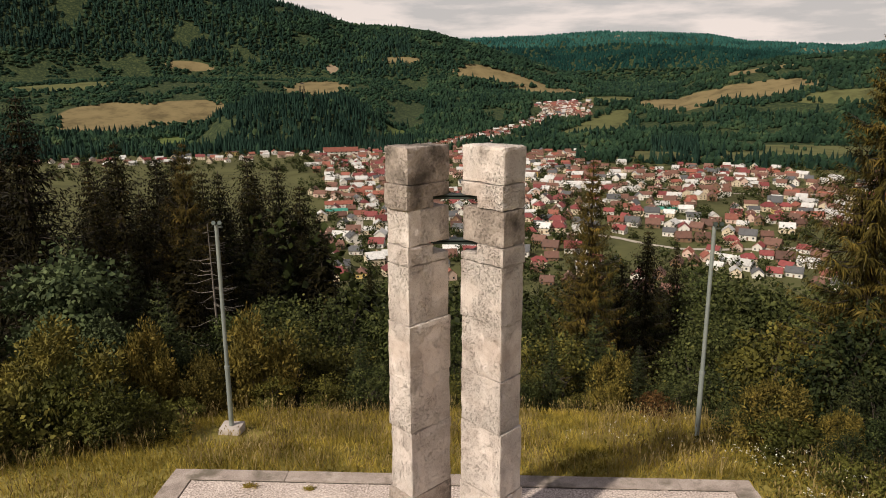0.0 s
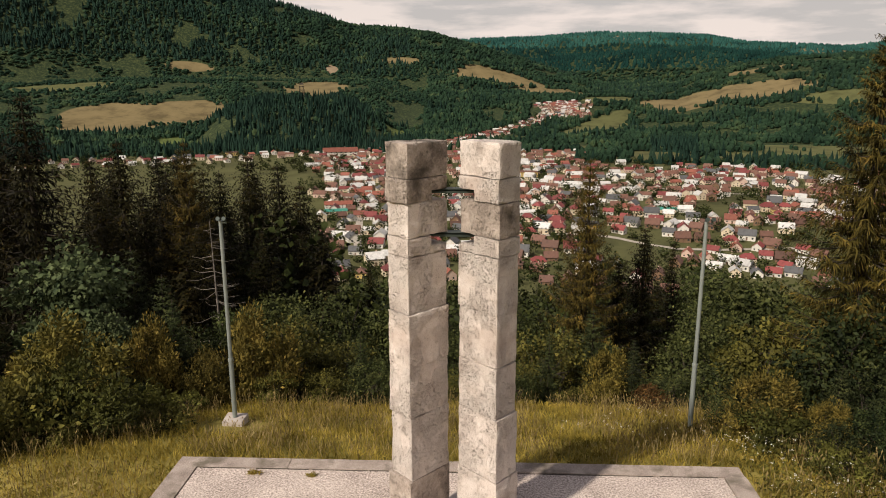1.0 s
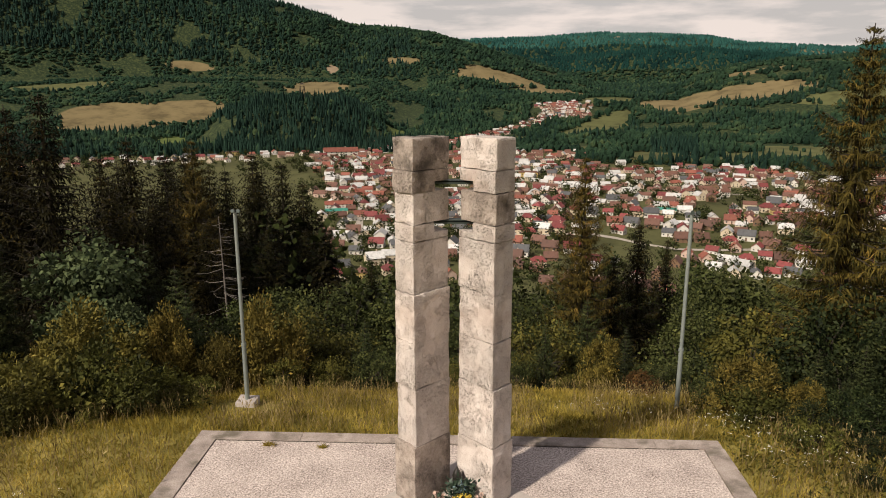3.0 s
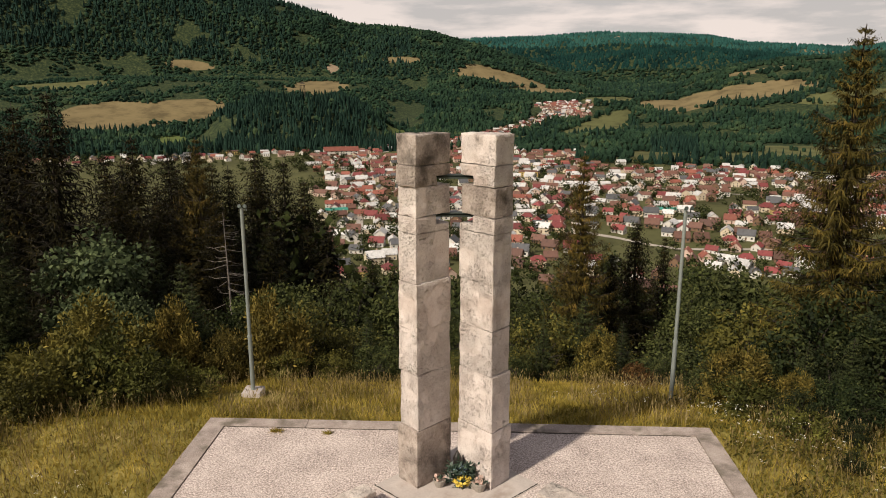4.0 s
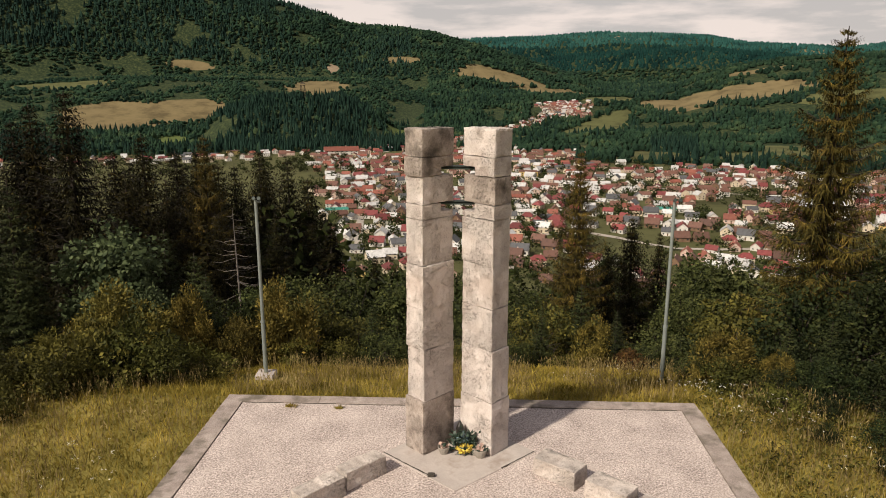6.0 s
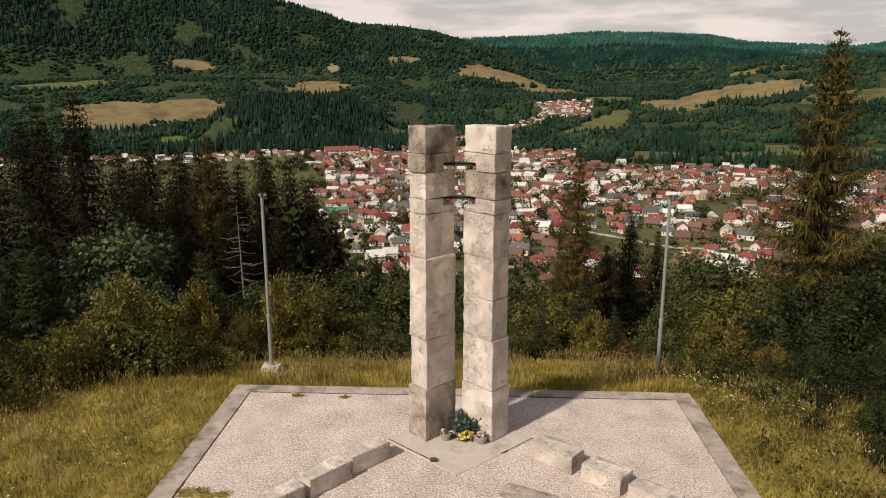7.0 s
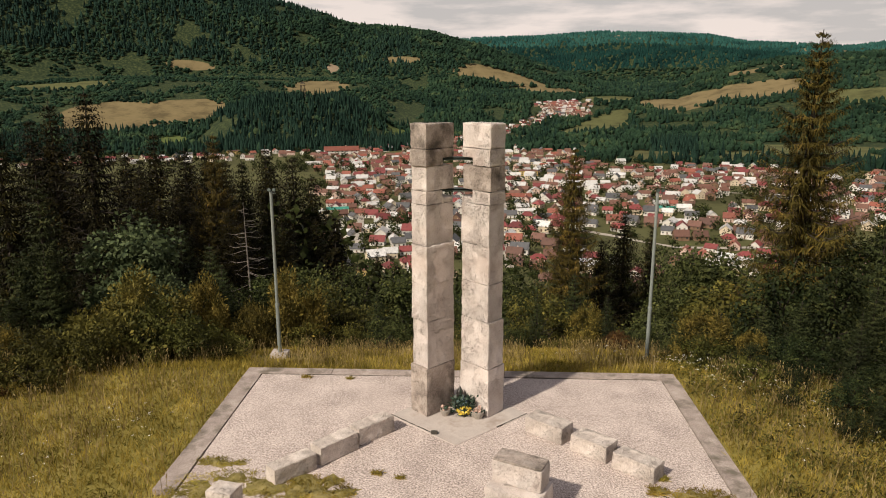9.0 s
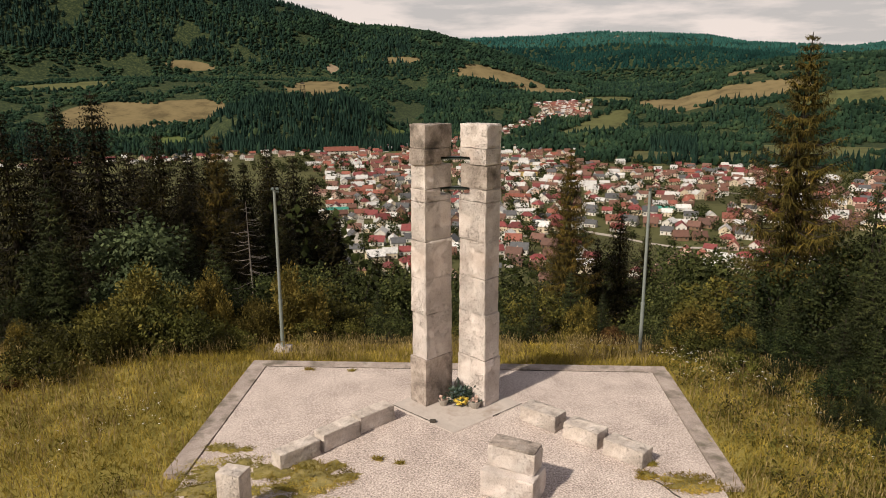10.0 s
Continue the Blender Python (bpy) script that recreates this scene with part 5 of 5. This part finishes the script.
p = grass_spots(7000, 6.4, 13, -6.5, 7, lambda x, y: seen_ground(x, y) and noise.noise(Vector((x * 0.7, y * 0.7, 8))) > -0.1 - 0.12 * (x - 7))
way = unit(rng.normal(size=(len(p), 3)) * 0.8 + np.array([0, 0, 0.8]))
p[:, 2] += rng.uniform(0.02, 0.4, len(p))
tagged(new("weeds", quads_mesh("weeds", blades(p, way, rng.uniform(0.08, 0.2, len(p)), 0.055, rng, 0.2), OLIVE)), "broad-leaved green weeds beside the terrace", "weeds", kind="stuff")

p = grass_spots(16000, -30, 30, -42, 9, lambda x, y: not seen_ground(x, y))
way = unit(np.concatenate([rng.normal(size=(len(p), 2)) * 0.5, np.ones((len(p), 1))], 1))
tagged(new("meadow_edge", quads_mesh("meadow_edge", blades(p, way, rng.uniform(0.15, 0.4, len(p)), 0.04, rng, 0.2), GRASS)), "thin yellow grass over the rest of the hilltop", "grass", kind="stuff")

# meadow flowers in loose drifts
PETAL = surface("white_petals", [(0.3, (0.62, 0.60, 0.52)), (0.7, (0.80, 0.78, 0.70))], 20, 0.7, 0, 30)
drifts = [(-7.6, -1.0, 0.6, 22), (-9.5, -3.6, 0.9, 16), (6.9, 4.0, 0.6, 34), (5.0, 6.6, 1.0, 40), (8.4, 1.5, 0.9, 26), (-13.0, 5.6, 1.2, 26), (9.6, -1.5, 1.2, 20), (7.4, 2.6, 0.6, 24)]
q = []
for x, y, s, k in drifts:
    c = np.stack([rng.normal(x, s, k), rng.normal(y, s, k)], 1)
    for u, v in c:
        if on_terrace(u, v):
            continue
        b = np.array([u, v, ground_z(u, v) + rng.uniform(0.25, 0.55)])
        m = 5
        o = np.tile(b, (m, 1)) + rng.normal(size=(m, 3)) * np.array([0.03, 0.03, 0.008])
        w = unit(np.concatenate([rng.normal(size=(m, 2)), 0.15 * np.ones((m, 1))], 1))
        q.append(blades(o, w, 0.026, 0.022, rng))
tagged(new("meadow_flowers", quads_mesh("meadow_flowers", np.concatenate(q), PETAL)), "small white umbel flowers scattered in the grass", "flowers", kind="stuff")

# moss and grass creeping over the terrace
MOSS = surface("moss", [(0.3, (0.10, 0.085, 0.024)), (0.5, (0.23, 0.185, 0.055)), (0.7, (0.38, 0.30, 0.12))], 3, 0.95, 1.0, 40, depth=0.03)


def moss_patch(name, cx, cy, rx, ry, label, seed, blades_n, thick=0.05):
    ob_rng = np.random.default_rng(int(seed))
    top = tagged(empty(name, cx, cy, 0), label, "grass patch", "grass patches on the terrace")
    bm = bmesh.new()
    nr, na_ = 16, 64
    rings = []
    for i in range(nr + 1):
        ring = []
        for j in range(na_):
            a = 2 * math.pi * j / na_
            lobed = 1 + 0.75 * noise.noise(Vector((math.cos(a) * 1.6 + seed, math.sin(a) * 1.6, seed))) + 0.5 * noise.noise(Vector((math.cos(a) * 4 + seed, math.sin(a) * 6, 3)))
            f = i / nr
            x, y = math.cos(a) * rx * lobed * f, math.sin(a) * ry * lobed * f
            z = -0.03 + (thick + 0.02) * (1 - f ** 4) * (0.75 + 1.5 * noise.noise(Vector((x * 2.3, y * 2.3, seed))) + 0.6 * noise.noise(Vector((x * 7, y * 7, seed))))
            ring.append(bm.verts.new((x, y, z)))
        rings.append(ring)
    for a, c in zip(rings, rings[1:]):
        for j in range(na_):
            if a is rings[0]:
                continue
            bm.faces.new((a[j], a[(j + 1) % na_], c[(j + 1) % na_], c[j]))
    bm.faces.new(rings[1])
    part("moss", bm, MOSS, top, smooth=True)
    th, rr = ob_rng.uniform(0, 6.283, blades_n), np.sqrt(ob_rng.random(blades_n))
    keep = np.array([noise.noise(Vector((math.cos(a) * r_ * rx * 2.3, math.sin(a) * r_ * ry * 2.3, seed))) > -0.28 for a, r_ in zip(th, rr)])
    th, rr = th[keep], rr[keep]
    blades_n = len(th)
    pp = np.stack([np.cos(th) * rr * rx, np.sin(th) * rr * ry, np.full(blades_n, 0.0)], 1)
    ww = unit(np.concatenate([ob_rng.normal(size=(blades_n, 2)) * 1.1, np.ones((blades_n, 1))], 1))
    tuft = new("tuft", quads_mesh("tuft", blades(pp, ww, ob_rng.uniform(0.05, 0.17, blades_n), 0.016, ob_rng, 0.25), GRASS))
    tuft.parent = top
    return top


moss_patch("grass_patch", -4.3, -3.5, 1.5, 0.85, "yellow-green grass and moss growing over the terrace", 2.0, 2600)
moss_patch("grass_patch", -2.75, -3.5, 0.95, 0.65, "dry moss spreading beside the stones", 5.0, 1800)
moss_patch("grass_patch", -4.95, -2.35, 0.62, 0.2, "thin grass patch in a crack of the terrace", 8.0, 500)
moss_patch("grass_patch", -5.0, -4.7, 1.2, 0.9, "matted grass at the worn edge of the terrace", 11.0, 2200)
moss_patch("grass_patch", -2.7, -4.8, 1.2, 0.6, "matted yellow grass on the terrace", 12.0, 1500)
moss_patch("grass_patch", 5.2, -3.4, 0.7, 0.42, "weeds breaking through the terrace corner", 14.0, 900)
moss_patch("grass_patch", 4.3, -3.15, 0.22, 0.16, "weeds at the end of a stone", 17.0, 500)
moss_patch("grass_patch", -1.45, -2.68, 0.11, 0.08, "small dry weed tuft on the terrace", 19.0, 160, 0.03)
moss_patch("grass_patch", -0.95, -2.84, 0.10, 0.05, "small dry weed tuft on the terrace", 23.0, 90, 0.02)
moss_patch("grass_patch", 4.55, -2.65, 0.12, 0.1, "weeds in a crack of the terrace", 29.0, 200, 0.02)
moss_patch("grass_patch", -4.15, 2.3, 0.14, 0.05, "small weeds along the kerb joint", 31.0, 120, 0.02)
moss_patch("grass_patch", -2.9, 2.25, 0.10, 0.04, "small weeds along the kerb joint", 37.0, 90, 0.02)
crack([(4.35, -3.2), (4.6, -3.45), (4.75, -3.8), (4.95, -4.1)], 0.011, seed=8)

# ---- offerings at the foot of the pillars ----
YELLOW = surface("yellow_petals", [(0.3, (0.55, 0.36, 0.03)), (0.7, (0.78, 0.62, 0.12))], 14, 0.6, 0, 30)
DARKLEAF = surface("wreath_leaves", [(0.3, (0.012, 0.03, 0.018)), (0.7, (0.05, 0.08, 0.05))], 12, 0.6, 0, 30)
RIBBON = surface("blue_ribbon", [(0.3, (0.10, 0.17, 0.20)), (0.7, (0.22, 0.30, 0.33))], 8, 0.4, 0, 30)
CANDLE = surface("dark_lantern", [(0.3, (0.010, 0.009, 0.008)), (0.7, (0.03, 0.025, 0.02))], 6, 0.35, 0, 30)
PALEPOT = surface("grey_pot", [(0.3, (0.22, 0.19, 0.16)), (0.7, (0.40, 0.36, 0.31))], 8, 0.8, 0.3, 30)
PINKISH = surface("faded_flowers", [(0.3, (0.42, 0.27, 0.22)), (0.7, (0.62, 0.46, 0.38))], 12, 0.7, 0, 30)


def lathe(bm, prof, x=0, y=0, z=0, seg=14):
    rings = [[bm.verts.new((x + r * math.cos(2 * math.pi * j / seg), y + r * math.sin(2 * math.pi * j / seg), z + h)) for j in range(seg)] for r, h in prof]
    for a, c in zip(rings, rings[1:]):
        for j in range(seg):
            bm.faces.new((a[j], a[(j + 1) % seg], c[(j + 1) % seg], c[j]))
    bm.faces.new(rings[0][::-1]), bm.faces.new(rings[-1])


def flower_heads(cx, cy, cz, rx, ry, rz, k, size, seed):
    g = np.random.default_rng(seed)
    out = []
    for _ in range(k):
        c = np.array([cx, cy, cz]) + unit(g.normal(size=3)) * np.array([rx, ry, rz]) * g.uniform(0.6, 1)
        n_ = unit(np.array([g.normal() * 0.5, -0.8, 0.7 + g.normal() * 0.3]))
        u = unit(np.cross(n_, [0, 0, 1.0]))
        v = np.cross(n_, u)
        a = np.arange(7) * 2 * math.pi / 7 + g.uniform(0, 1)
        w = unit(np.cos(a)[:, None] * u + np.sin(a)[:, None] * v + n_ * 0.35)
        out.append(blades(np.tile(c, (7, 1)), w, size, size * 0.75, g))
    return np.concatenate(out)


wreath = tagged(empty("flower_wreath", 0.33, 0.08, 0.012), "wreath of yellow flowers with dark leaves and blue ribbon", "wreath")
g = np.random.default_rng(3)
c = g.normal(size=(420, 3)) * np.array([0.15, 0.07, 0.12]) + np.array([0, 0.07, 0.26])
c[:, 2] = np.clip(c[:, 2], 0.02, 0.52)
leafs = new("leaves", quads_mesh("leaves", blades(c, unit(g.normal(size=(420, 3))), 0.13, 0.05, g), DARKLEAF))
leafs.parent = wreath
heads_ = new("blossoms", quads_mesh("blossoms", flower_heads(0.02, -0.05, 0.16, 0.20, 0.10, 0.11, 30, 0.05, 4), YELLOW))
heads_.parent = wreath
c = g.normal(size=(16, 3)) * np.array([0.10, 0.03, 0.04]) + np.array([-0.02, 0.0, 0.36])
rib = new("ribbon", quads_mesh("ribbon", blades(c, unit(g.normal(size=(16, 3)) * np.array([1, 0.4, 0.6])), 0.13, 0.05, g), RIBBON))
rib.parent = wreath
lantern = tagged(empty("grave_lantern", 0.24, 0.42, 0.012), "tall dark grave lantern behind the flowers", "lantern")
bm = bmesh.new()
lathe(bm, [(0.085, 0), (0.09, 0.03), (0.08, 0.06), (0.085, 0.42), (0.09, 0.44)])
part("body", bm, CANDLE, lantern)
bm = bmesh.new()
lathe(bm, [(0.10, 0.44), (0.075, 0.52), (0.03, 0.60), (0.012, 0.64)])
part("lid", bm, CANDLE, lantern)
for x, y, s, lab in ((-0.12, 0.10, 1.0, "small pot of faded pink flowers"), (0.70, -0.02, 1.15, "grey bowl of withered plants"), (0.60, 0.05, 0.8, "small grey grave candle pot")):
    pot = tagged(empty("flower_pot", x, y, 0.012), lab, "flower pot", "pots at the pillar")
    bm = bmesh.new()
    lathe(bm, [(0.085 * s, 0), (0.12 * s, 0.10 * s), (0.135 * s, 0.16 * s), (0.12 * s, 0.165 * s), (0.10 * s, 0.13 * s)])
    part("pot", bm, PALEPOT, pot)
    fl = new("flowers", quads_mesh("flowers", flower_heads(0, 0, 0.19 * s, 0.11 * s, 0.09 * s, 0.06 * s, 12, 0.05, int(x * 100 + 60)), PINKISH))
    fl.parent = pot
    lf = new("leaves", quads_mesh("leaves", flower_heads(0, 0, 0.16 * s, 0.13 * s, 0.11 * s, 0.05 * s, 8, 0.06, int(x * 100 + 90)), DARKLEAF))
    lf.parent = pot
